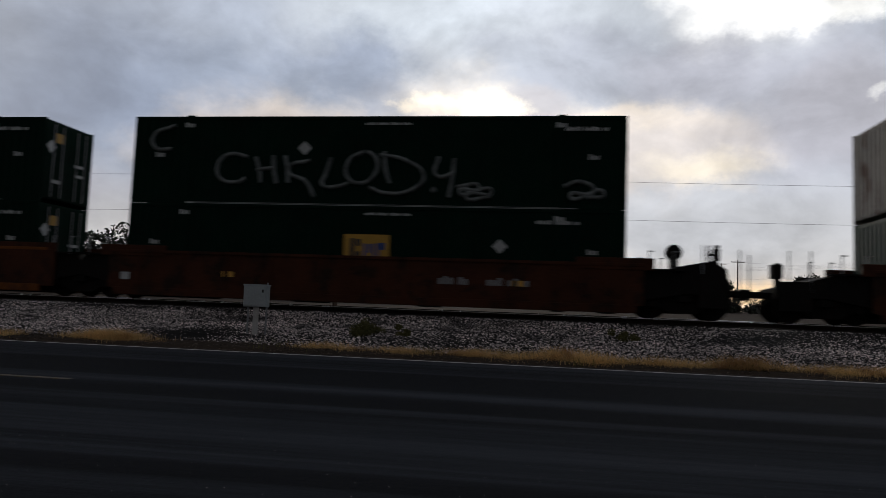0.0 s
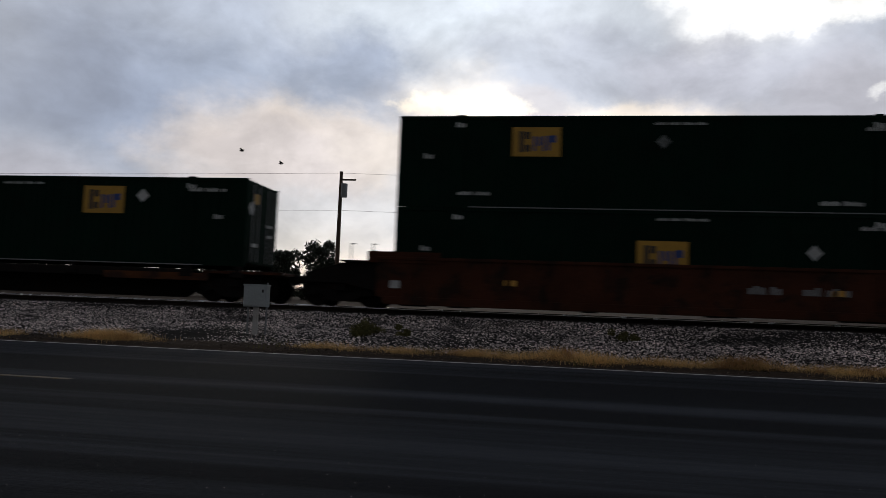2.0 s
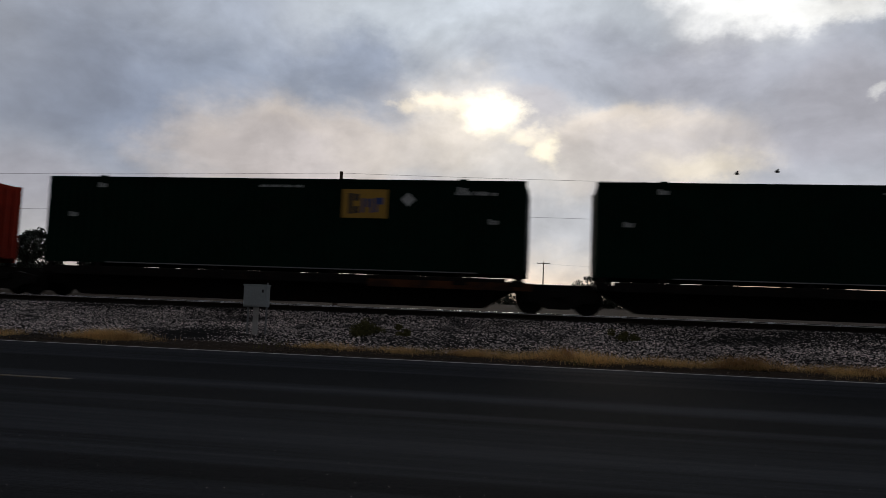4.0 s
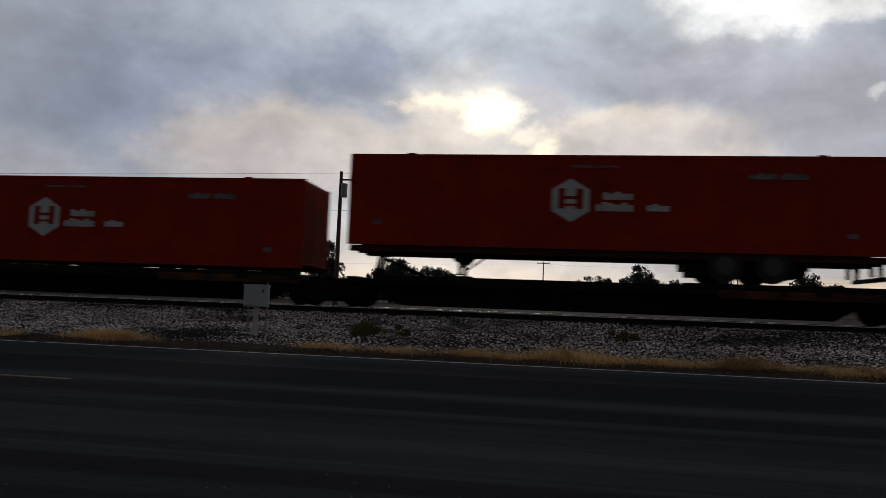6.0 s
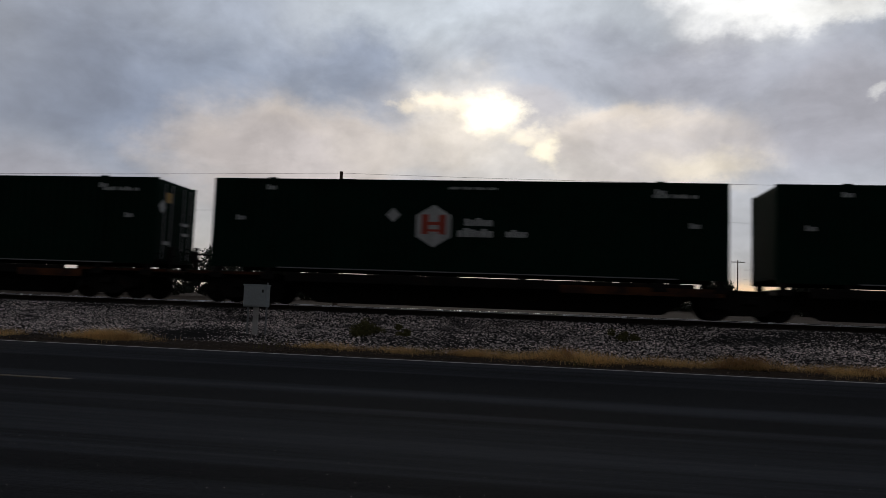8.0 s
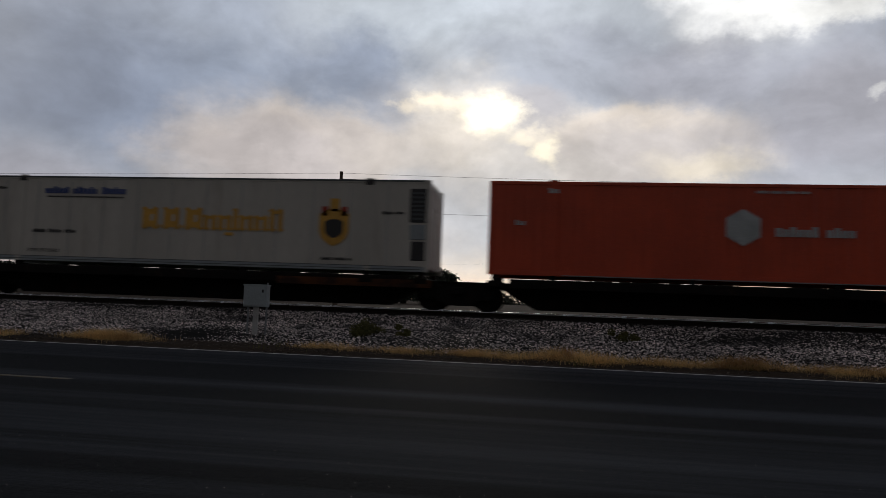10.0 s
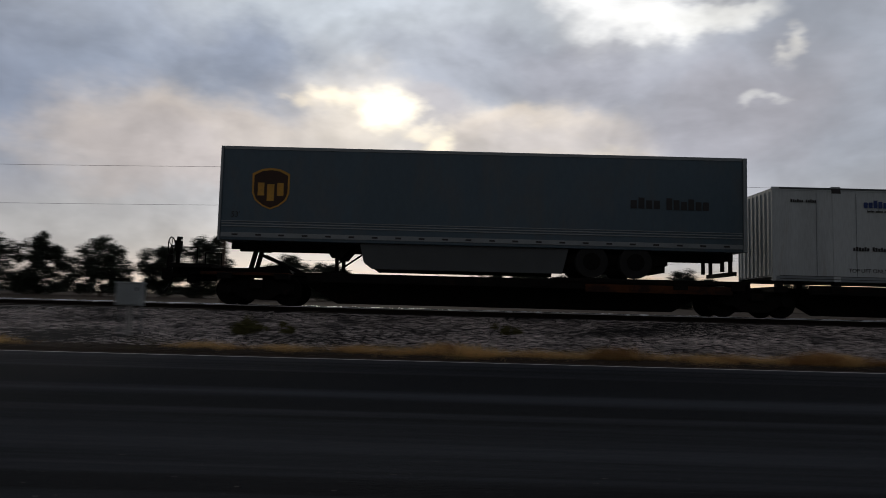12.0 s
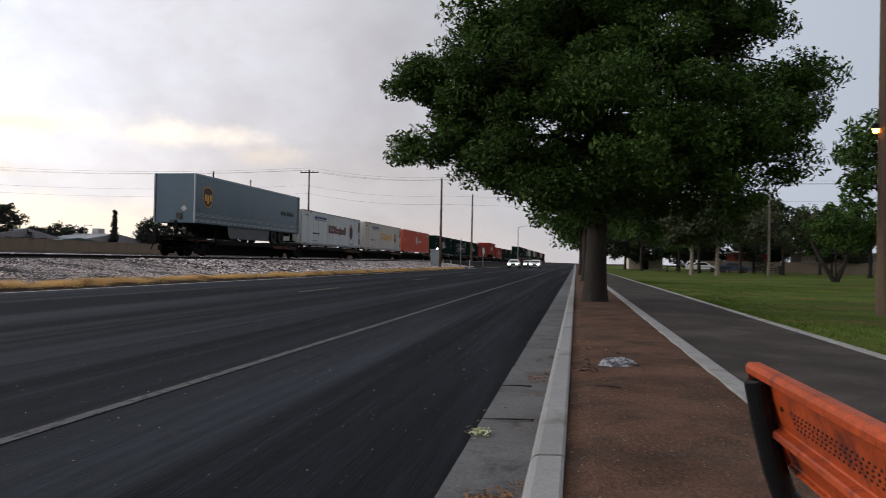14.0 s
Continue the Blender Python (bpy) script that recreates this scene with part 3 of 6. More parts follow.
tagged(scatter_stones("ballast_stones", 125000, -27, 32, 15.1, 21.3, 0.012, 0.040, lambda x, y: bank_z(y), density=lambda x, y: min(1.0, 1.0 - 0.5 * max(0.0, (y - 19.0) / 2.0)) * (0.92 + 0.32 * noise.noise((x * 0.5, y * 0.8, 9.0)))), "loose grey and pinkish broken ballast stones", "ballast", kind="stuff")
tagged(scatter_stones("ballast_stones", 16000, 32, 110, 15.3, 21.4, 0.05, 0.11, lambda x, y: bank_z(y)), "grey broken ballast stones along the bank", "ballast", kind="stuff")

structure(link_bm("track_bed", sweep([(21.25, 0.79), (21.75, 0.806), (25.1, 0.806), (25.6, 0.74)], -700, 1500, 300), "track_bed"), "dark oily fine ballast between the sleepers", "ballast")
# track
track = structure(new("railway_track"), "single railway track with worn steel rails on timber sleepers", "track")
for name, y in (("rail", TRACK_Y - 0.7525), ("rail", TRACK_Y + 0.7525)):
    bm = bmesh.new()
    prism(bm, [(-0.075, 0), (0.075, 0), (0.07, 0.02), (0.012, 0.035), (0.012, 0.125), (0.036, 0.135), (0.036, 0.158), (-0.036, 0.158), (-0.036, 0.135), (-0.012, 0.125), (-0.012, 0.035), (-0.07, 0.02)], -700, 1500)
    for q in bm.verts:
        q.co = Vector((q.co.y, q.co.x + y, q.co.z + RAIL_Z - 0.160))
    bmesh.ops.recalc_face_normals(bm, faces=bm.faces)
    r = part(name, bm, "rail_side", track, "brown rusty steel rail")
    bm = prism(bmesh.new(), [(-0.0385, -0.034), (0.0385, -0.034), (0.0385, -0.020), (0.034, -0.008), (0.022, 0.002), (0.0, 0.006), (-0.022, 0.002), (-0.034, -0.008), (-0.0385, -0.020)], -700, 1500)
    for q in bm.verts:
        q.co = Vector((q.co.y, q.co.x + y, q.co.z + RAIL_Z))
    bmesh.ops.recalc_face_normals(bm, faces=bm.faces)
    part("rail_head", bm, "rail_head", r, "bright worn running surface")

# ---- train ----
SPEED = 24.0
MOVING = []


def on_train(ob, u, z):
    ob.matrix_basis = pose(u, TRACK_Y, z)
    MOVING.append((ob, u, z))
    return ob


HALF, WID, TALL = 8.075, 1.295, 2.90


def shell_mesh(name, material, pitch=0.30, depth=0.032):
    """The ribbed steel box of a container."""
    bm = bmesh.new()
    for sy in (-1, 1):
        x, k, line = -HALF + 0.12, 0, []
        while x < HALF - 0.12:
            y = sy * (WID - 0.012 - (depth if k % 4 in (1, 2) else 0))
            line.append((x, y))
            x += pitch * (0.28, 0.22, 0.28, 0.22)[k % 4]
            k += 1
        line.append((HALF - 0.12, sy * (WID - 0.012)))
        lo = [bm.verts.new((a, b, 0.14)) for a, b in line]
        hi = [bm.verts.new((a, b, TALL - 0.09)) for a, b in line]
        for i in range(len(line) - 1):
            q = (lo[i], lo[i + 1], hi[i + 1], hi[i])
            bm.faces.new(q if sy < 0 else q[::-1])
    box(bm, -HALF + 0.04, HALF - 0.04, -WID + 0.055, WID - 0.055, 0.12, TALL - 0.03)
    return link_bm(name, bm, material)


def door_mesh(y0, y1):
    bm = boxes((HALF - 0.06, HALF - 0.005, y0, y1, 0.16, TALL - 0.13))
    for z in (0.55, 1.05, 1.55, 2.05, 2.5):
        box(bm, HALF - 0.01, HALF + 0.012, y0 + 0.04, y1 - 0.04, z, z + 0.12)
    return bm


PROTO = {}


def parts_of(kind, material):
    """The meshes of a container, made once for each colour."""
    if (kind, material) in PROTO:
        return PROTO[kind, material]
    d = []

    def add(name, bm, m, label="", loc=None):
        ob = link_bm(name, bm, m)
        d.append((name, ob.data, loc, label))
        bpy.data.objects.remove(ob)

    ob = shell_mesh("shell", material, 0.30 if kind == "ribbed" else 0.62, 0.032 if kind == "ribbed" else 0.006)
    d.append(("shell", ob.data, None, ""))
    bpy.data.objects.remove(ob)
    for sy in (-1, 1):
        y0, y1 = sorted((sy * WID, sy * (WID - 0.07)))
        add("top_rail", boxes((-HALF + 0.1, HALF - 0.1, y0, y1, TALL - 0.10, TALL), bevel=0.006), material)
        add("bottom_rail", boxes((-HALF + 0.1, HALF - 0.1, y0, y1, 0.0, 0.155), bevel=0.006), "alu" if material in ("white", "cream") else material)
        for sx in (-1, 1):
            a, b = sorted((sx * HALF, sx * (HALF - 0.13)))
            add("corner_post", boxes((a, b, y0, y1, 0.0, TALL), bevel=0.008), material)
            c = sx * 6.1
            bm = boxes((c - 0.11, c + 0.11, y0 - (0.004 if sy < 0 else 0), y1 + (0.004 if sy > 0 else 0), 0.0, TALL + 0.002), bevel=0.006)
            box(bm, c - 0.14, c + 0.14, y0, y1, TALL - 0.04, TALL + 0.035)
            add("lift_post", bm, material)
    for y0, y1 in ((-WID + 0.1, -0.01), (0.01, WID - 0.1)):
        add("door", door_mesh(y0, y1), material, "rear door with pressed panels")
    for y in (-0.85, -0.4, 0.4, 0.85):
        add("lock_rod", rod(bmesh.new(), (HALF + 0.03, y, 0.2), (HALF + 0.03, y, TALL - 0.15), 0.018, sides=6), "galv" if kind == "ribbed" else material, "upright locking rod")
    pts = [(-WID + 0.1, -HALF + 0.07)]
    for y in np.arange(-1.1, 1.0, 0.30):
        pts += [(y, -HALF + 0.03), (y + 0.04, -HALF + 0.002), (y + 0.16, -HALF + 0.002), (y + 0.20, -HALF + 0.03)]
    pts.append((WID - 0.1, -HALF + 0.07))
    bm = prism(bmesh.new(), pts, 0.16, TALL - 0.13)
    for q in bm.verts:
        q.co = Vector((q.co.z, q.co.x, q.co.y))
    bmesh.ops.recalc_face_normals(bm, faces=bm.faces)
    add("front_end", bm, material)
    PROTO[kind, material] = d
    return d


def mark(kind, x, z, wd, ht, material, parent, name, label="", y=-WID - 0.002):
    """A painted mark on the near side: a thin raised shape."""
    bm = bmesh.new()
    t = 0.006
    if kind == "bar":
        box(bm, x - wd / 2, x + wd / 2, y - t, y, z - ht / 2, z + ht / 2)
    elif kind == "words":
        k, a = max(2, int(wd / (ht * 0.62))), x - wd / 2
        step = wd / k
        for i in range(k):
            hh = ht * (1.0, 0.72, 0.72, 0.95, 0.72, 0.85)[(i * 5 + k) % 6]
            if i % 7 != 6:
                box(bm, a + i * step, a + (i + 0.78) * step, y - t, y, z - ht / 2, z - ht / 2 + hh)
    elif kind == "diamond":
        prism(bm, [(x - wd / 2, z), (x, z - ht / 2), (x + wd / 2, z), (x, z + ht / 2)], y - t, y)
    elif kind == "hexagon":
        prism(bm, [(x + wd / 2 * math.cos(radians(a)), z + ht / 2 * math.sin(radians(a))) for a in range(30, 390, 60)], y - t, y)
    elif kind == "shield":
        prism(bm, [(x - wd / 2, z + ht * 0.36), (x - wd * 0.25, z + ht * 0.47), (x, z + ht / 2), (x + wd * 0.25, z + ht * 0.47), (x + wd / 2, z + ht * 0.36), (x + wd / 2, z - ht * 0.1),
                   (x + wd * 0.42, z - ht * 0.28), (x + wd * 0.22, z - ht * 0.42), (x, z - ht / 2), (x - wd * 0.22, z - ht * 0.42), (x - wd * 0.42, z - ht * 0.28), (x - wd / 2, z - ht * 0.1)], y - t, y)
    ob = part(name, bm, material, parent, label)
    return tagged(ob, kind="stuff") if kind == "words" else ob


def sign(parent, x, z):
    """A yellow board with a dark block and blue blocks."""
    b = mark("bar", x, z, 1.48, 0.92, "mark_yellow", parent, "sign_panel", "yellow painted panel with dark and blue shapes")
    for dx, dz, wd, ht in ((-0.46, 0, 0.14, 0.66), (-0.27, 0.20, 0.16, 0.22), (-0.27, -0.20, 0.16, 0.22)):
        mark("bar", x + dx, z + dz, wd, ht, "mark_dark", b, "block", y=-WID - 0.008)
    for dx, dz, wd, ht in ((-0.06, -0.06, 0.09, 0.46), (0.09, 0.02, 0.10, 0.28), (0.23, -0.06, 0.09, 0.46), (0.38, -0.04, 0.09, 0.46), (0.51, 0.09, 0.18, 0.22)):
        mark("bar", x + dx, z + dz, wd, ht, "mark_blue", b, "block", y=-WID - 0.008)


def badge(parent, x, z, face, bars):
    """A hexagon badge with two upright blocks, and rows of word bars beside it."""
    b = mark("hexagon", x, z, 1.28, 1.34, face, parent, "badge", "hexagonal painted badge")
    for dx in (-0.27, 0.27):
        mark("bar", x + dx, z + 0.05, 0.22, 0.62, bars, b, "block", y=-WID - 0.008)
    mark("bar", x, z + 0.08, 0.34, 0.10, bars, b, "block", y=-WID - 0.008)
    mark("bar", x, z - 0.14, 0.34, 0.07, bars, b, "block", y=-WID - 0.008)
    mark("words", x + 1.42, z + 0.16, 0.88, 0.26, "mark_white", parent, "word_mark")
    mark("words", x + 1.42, z - 0.18, 1.30, 0.28, "mark_white", parent, "word_mark")
    mark("words", x + 2.6, z - 0.18, 0.66, 0.24, "mark_white", parent, "word_mark")


def small_marks(parent, seed, rows=8):
    r = random.Random(seed)
    for x, z in ((-6.1, 2.62), (6.1, 2.62), (-7.1, 1.62), (7.1, 1.62)):
        mark("words", x, z, 0.32, 0.17, "mark_white", parent, "small_mark")
    # pale bar stands in for the sky's reflection on the bottom edge
    mark("bar", 0.4, 0.02, 12.4, 0.03, "galv", parent, "wear_strip", "pale strip painted in for the reflection along the lower edge")
    mark("words", 7.0 - r.random() * 1.0, 2.50, 1.3, 0.13, "mark_white", parent, "number_mark")
    mark("words", -0.2 + r.random(), 2.66, 1.5, 0.09, "mark_white", parent, "number_mark")


def container(label, material, kind="ribbed", group="containers on the train", flip=False):
    ob = thing("container", label, "container", group)
    for name, data, loc, lab in parts_of(kind, material):
        p = new(name, data)
        p.parent = ob
        if lab:
            tagged(p, lab)
        if flip and name in ("door", "front_end", "lock_rod"):
            p.matrix_basis = pose(0, 0, 0, 0, 0, 180)
    if kind == "ribbed" and not flip:
        x = HALF + 0.014
        for y, z, wd, ht, m in ((-0.55, 2.3, 0.42, 0.34, "mark_yellow"), (0.55, 1.5, 0.5, 0.10, "mark_white"), (0.6, 1.15, 0.45, 0.10, "mark_white"), (-0.6, 0.75, 0.4, 0.12, "mark_white")):
            part("door_label", boxes((x, x + 0.006, y - wd / 2, y + wd / 2, z - ht / 2, z + ht / 2)), m, ob)
        dm = part("door_placard", prism(bmesh.new(), [(-0.24, 1.95), (0, 1.71), (0.24, 1.95), (0, 2.19)], -0.004, 0.0), "mark_white", ob)
        dm.matrix_basis = pose(x + 0.008, -0.98, 0, 0, 0, 90)
    return ob


LOW, SPINE = RAIL_Z + 0.29, RAIL_Z + 1.15
G_LABEL = "dark green ribbed steel container with a yellow panel"


def graffiti(parent):
    """Looping pale spray strokes across the side."""
    strokes = [
        [(-4.0, 1.55), (-4.7, 1.62), (-5.05, 1.25), (-4.95, 0.85), (-4.3, 0.72), (-4.05, 0.85)],
        [(-3.75, 1.55), (-3.6, 1.1), (-3.55, 0.7)], [(-3.7, 1.12), (-3.1, 1.2)], [(-3.15, 1.6), (-3.1, 1.1), (-3.0, 0.68)],
        [(-2.75, 1.6), (-2.65, 1.15), (-2.6, 0.7)], [(-1.9, 1.45), (-2.6, 1.15), (-2.0, 0.75), (-1.7, 0.25)],
        [(-1.2, 1.55), (-1.35, 1.0), (-1.45, 0.68), (-0.9, 0.62), (-0.6, 0.72)],
        [(-0.1, 1.75), (-0.6, 1.45), (-0.65, 0.95), (-0.2, 0.72), (0.25, 1.0), (0.3, 1.5), (0.0, 1.75)],
        [(0.55, 1.75), (0.6, 1.2), (0.75, 0.72)], [(0.4, 1.65), (1.3, 1.45), (1.85, 0.95), (1.5, 0.55), (0.6, 0.42), (0.1, 0.6)],
        [(2.1, 0.55), (2.2, 0.5), (2.15, 0.62)], [(2.3, 1.6), (2.25, 1.0), (2.85, 1.1)], [(2.8, 1.55), (2.75, 0.9), (2.65, 0.3)],
        [(2.9, 0.65), (3.6, 0.62), (3.0, 0.5), (4.0, 0.5), (3.2, 0.38), (4.0, 0.36)],
        [(6.2, 0.7), (6.7, 0.85), (7.1, 0.55), (6.4, 0.4), (7.4, 0.5), (6.9, 0.35)],
        [(-6.6, 2.6), (-7.4, 2.2), (-7.3, 1.85), (-6.7, 1.8)]]
    for s in strokes:
        cu = bpy.data.curves.new("spray_stroke", "CURVE")
        cu.dimensions, cu.bevel_depth, cu.bevel_resolution = "3D", 0.066, 1
        sp = cu.splines.new("BEZIER")
        sp.bezier_points.add(len(s) - 1)
        for b, (x, z) in zip(sp.bezier_points, s):
            b.co = (x, -WID - 0.004, z)
            b.handle_left_type = b.handle_right_type = "AUTO"
        cu.materials.append(M["spray"])
        ob = new("spray_stroke", cu)
        ob.parent, ob.scale = parent, (1, 1, 1)


def stack(u, low, high):
    on_train(low, u, LOW)
    on_train(high, u, LOW + TALL + 0.012)


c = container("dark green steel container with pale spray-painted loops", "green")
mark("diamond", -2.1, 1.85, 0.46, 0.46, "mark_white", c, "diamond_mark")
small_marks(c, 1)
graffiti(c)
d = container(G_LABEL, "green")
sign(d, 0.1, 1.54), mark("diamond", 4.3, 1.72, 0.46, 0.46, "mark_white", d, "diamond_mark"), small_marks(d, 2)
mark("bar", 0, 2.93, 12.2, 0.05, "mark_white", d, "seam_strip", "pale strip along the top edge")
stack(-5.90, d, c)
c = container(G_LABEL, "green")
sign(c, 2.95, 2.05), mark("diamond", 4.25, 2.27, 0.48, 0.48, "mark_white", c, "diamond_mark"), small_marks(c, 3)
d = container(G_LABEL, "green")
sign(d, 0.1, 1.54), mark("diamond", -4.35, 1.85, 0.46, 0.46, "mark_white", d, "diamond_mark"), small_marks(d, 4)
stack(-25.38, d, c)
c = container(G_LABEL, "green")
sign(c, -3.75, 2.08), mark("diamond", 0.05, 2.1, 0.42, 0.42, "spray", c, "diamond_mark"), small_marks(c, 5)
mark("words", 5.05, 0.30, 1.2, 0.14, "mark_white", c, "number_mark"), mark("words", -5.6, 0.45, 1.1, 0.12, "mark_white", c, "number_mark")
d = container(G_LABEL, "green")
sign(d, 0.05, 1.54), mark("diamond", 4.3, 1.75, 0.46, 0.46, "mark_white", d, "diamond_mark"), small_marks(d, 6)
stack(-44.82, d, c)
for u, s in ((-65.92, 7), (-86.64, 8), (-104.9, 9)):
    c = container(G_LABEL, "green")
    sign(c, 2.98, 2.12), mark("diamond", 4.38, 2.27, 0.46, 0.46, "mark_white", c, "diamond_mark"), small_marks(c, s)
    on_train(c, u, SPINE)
R_LABEL = "dull red container with a white hexagon badge"
for u, z in ((-124.18, SPINE), (-142.35, RAIL_Z + 1.98), (-159.95, SPINE)):
    c = container(R_LABEL, "red", "smooth")
    badge(c, -1.12, 1.50, "mark_white", "red")
    mark("words", 4.95, 2.3, 1.75, 0.20, "spray", c, "number_mark")
    mark("words", -0.4, 2.55, 1.4, 0.09, "spray", c, "number_mark")
    mark("words", -7.1, 0.75, 0.3, 0.2, "spray", c, "small_mark"), mark("words", 6.9, 0.6, 0.3, 0.2, "spray", c, "small_mark")
    on_train(c, u, z)
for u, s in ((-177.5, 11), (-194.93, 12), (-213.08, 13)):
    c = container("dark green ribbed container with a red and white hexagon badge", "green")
    badge(c, -0.75, 1.45, "mark_white", "mark_red")
    mark("diamond", -2.05, 1.78, 0.46, 0.46, "mark_white", c, "diamond_mark")
    if s == 13:
        for dx, dz in ((-0.05, 2.05), (0.55, 2.05), (1.1, 1.9), (0.55, 2.4)):
            mark("diamond", dx, dz, 0.38, 0.38, "spray", c, "diamond_mark")
    small_marks(c, s)
    on_train(c, u, SPINE)
c = container("bright orange-red container with pale marks", "bright_red")
mark("hexagon", -0.6, 1.6, 1.1, 1.1, "mark_white", c, "badge"), mark("words", 1.4, 1.5, 2.2, 0.3, "mark_white", c, "word_mark")
small_marks(c, 14)
on_train(c, -233.93, SPINE)


def reefer(label, words, skin="white"):
    """A smooth white insulated container with dark red lettering bars and a crest."""
    c = container(label, skin, "smooth")
    a, ht = -1.62, 0.66
    for i, wd in enumerate((0.56, 0.10, 0.56, 0.10, 0.60, 0.46, 0.46, 0.18, 0.46, 0.46, 0.46)):
        tall = ht if wd in (0.56, 0.60, 0.18) or i == 10 else ht * 0.66
        if wd == 0.10:
            mark("diamond", a + 0.05, 1.27, 0.14, 0.14, words, c, "letter_block")
        else:
            n = 1 if wd == 0.18 else 2
            if wd > 0.5:
                mark("bar", a + wd / 2, 1.20 + tall / 2, wd * 0.74, tall * 0.9, words, c, "letter_block", y=-WID - 0.003)
                mark("bar", a + wd * 0.62, 1.20 + tall * 0.52, 0.10, tall * 0.34, skin, c, "gap_block", y=-WID - 0.008)
            for k in range(n):
                dx = 0.09 + k * (wd - 0.18)
                mark("bar", a + dx, 1.20 + tall / 2, 0.15, tall * (0.94 if k else 1.0), words, c, "letter_block")
                mark("diamond", a + dx + 0.02, 1.22, 0.24, 0.16, words, c, "serif", y=-WID - 0.004)
                mark("diamond", a + dx - 0.02, 1.18 + tall, 0.24, 0.16, words, c, "serif", y=-WID - 0.004)
            if n == 2:
                mark("bar", a + wd / 2, 1.20 + tall * 0.88, wd * 0.7, 0.09, words, c, "letter_block", y=-WID - 0.006)
            if i == 7:
                mark("bar", a - 0.12, 1.05, 0.30, 0.1, words, c, "letter_block")
        a += wd + 0.05
    for k in range(12):
        mark("bar", -6.71 + 1.22 * k, 1.45, 0.016, 2.55, "alu", c, "panel_seam", y=-WID + 0.0)
    mark("bar", 0.0, 2.865, 15.7, 0.05, "skirt_grey", c, "top_edge", "dark grimy top edge")
    mark("bar", 0.0, 0.16, 15.7, 0.02, "skirt_grey", c, "lower_joint"), mark("bar", 0.0, 0.07, 15.7, 0.02, "skirt_grey", c, "lower_joint")
    for x in (-6.1, 6.1):
        mark("bar", x, 2.80, 0.28, 0.15, "mark_dark", c, "lifting_casting", "dark steel lifting casting", y=-WID - 0.006)
    cr = mark("shield", 4.98, 1.34, 0.98, 1.2, words, c, "crest", "dark painted crest")
    mark("shield", 4.98, 1.30, 0.60, 0.62, "mark_dark", cr, "block", y=-WID - 0.008)
    mark("bar", 4.98, 2.06, 0.30, 0.42, words, cr, "block"), mark("bar", 4.66, 1.86, 0.2, 0.3, "mark_red", cr, "block"), mark("bar", 5.30, 1.86, 0.2, 0.3, "mark_red", cr, "block")
    mark("words", -3.75, 2.42, 3.0, 0.24, "mark_blue", c, "word_mark", "blue word bars")
    mark("words", -3.75, 2.2, 2.8, 0.06, "mark_dark", c, "word_mark")
    mark("words", -4.8, 1.03, 1.6, 0.13, "mark_dark", c, "word_mark")
    mark("words", -7.1, 2.48, 0.8, 0.1, "mark_dark", c, "number_mark"), mark("words", 6.9, 1.85, 0.7, 0.09, "mark_dark", c, "number_mark")
    mark("words", 5.1, 0.35, 1.0, 0.1, "mark_dark", c, "number_mark")
    tx = bpy.data.curves.new("lettering", "FONT")
    tx.body, tx.size, tx.extrude = "TOP LIFT ONLY", 0.17, 0.002
    tx.materials.append(M["mark_dark"])
    t = new("lettering", tx)
    t.parent, t.matrix_basis = c, pose(-5.75, -WID - 0.006, 0.30, 90, 0, 0)
    u = part("cooling_unit", boxes((7.42, 7.96, -WID - 0.004, -WID + 0.03, 1.55, 2.62), bevel=0.03), "mark_dark", c, "dark louvred cooling unit opening")
    part("fuel_hatch", boxes((7.5, 7.94, -WID - 0.004, -WID + 0.03, 0.35, 0.95), bevel=0.03), "mark_dark", c, "dark opening below the cooling unit")
    for k in range(7):
        part("louvre", boxes((7.46, 7.92, -WID - 0.012, -WID, 1.64 + 0.135 * k, 1.70 + 0.135 * k)), "skirt_grey", u)
    part("cover", boxes((7.45, 7.95, -WID - 0.012, -WID + 0.02, 1.0, 1.48), bevel=0.02), "alu", u)
    return c


on_train(reefer("cream-white insulated container with gold-brown lettering bars", "mark_gold", "cream"), -251.93, SPINE)
on_train(reefer("white insulated container with dark red lettering bars", "mark_maroon"), -269.68, SPINE)


def tyre(bm, x, y, z, r=0.5, wd=0.26):
    rod(bm, (x, y - wd / 2, z), (x, y + wd / 2, z), r, sides=24)
    return bm


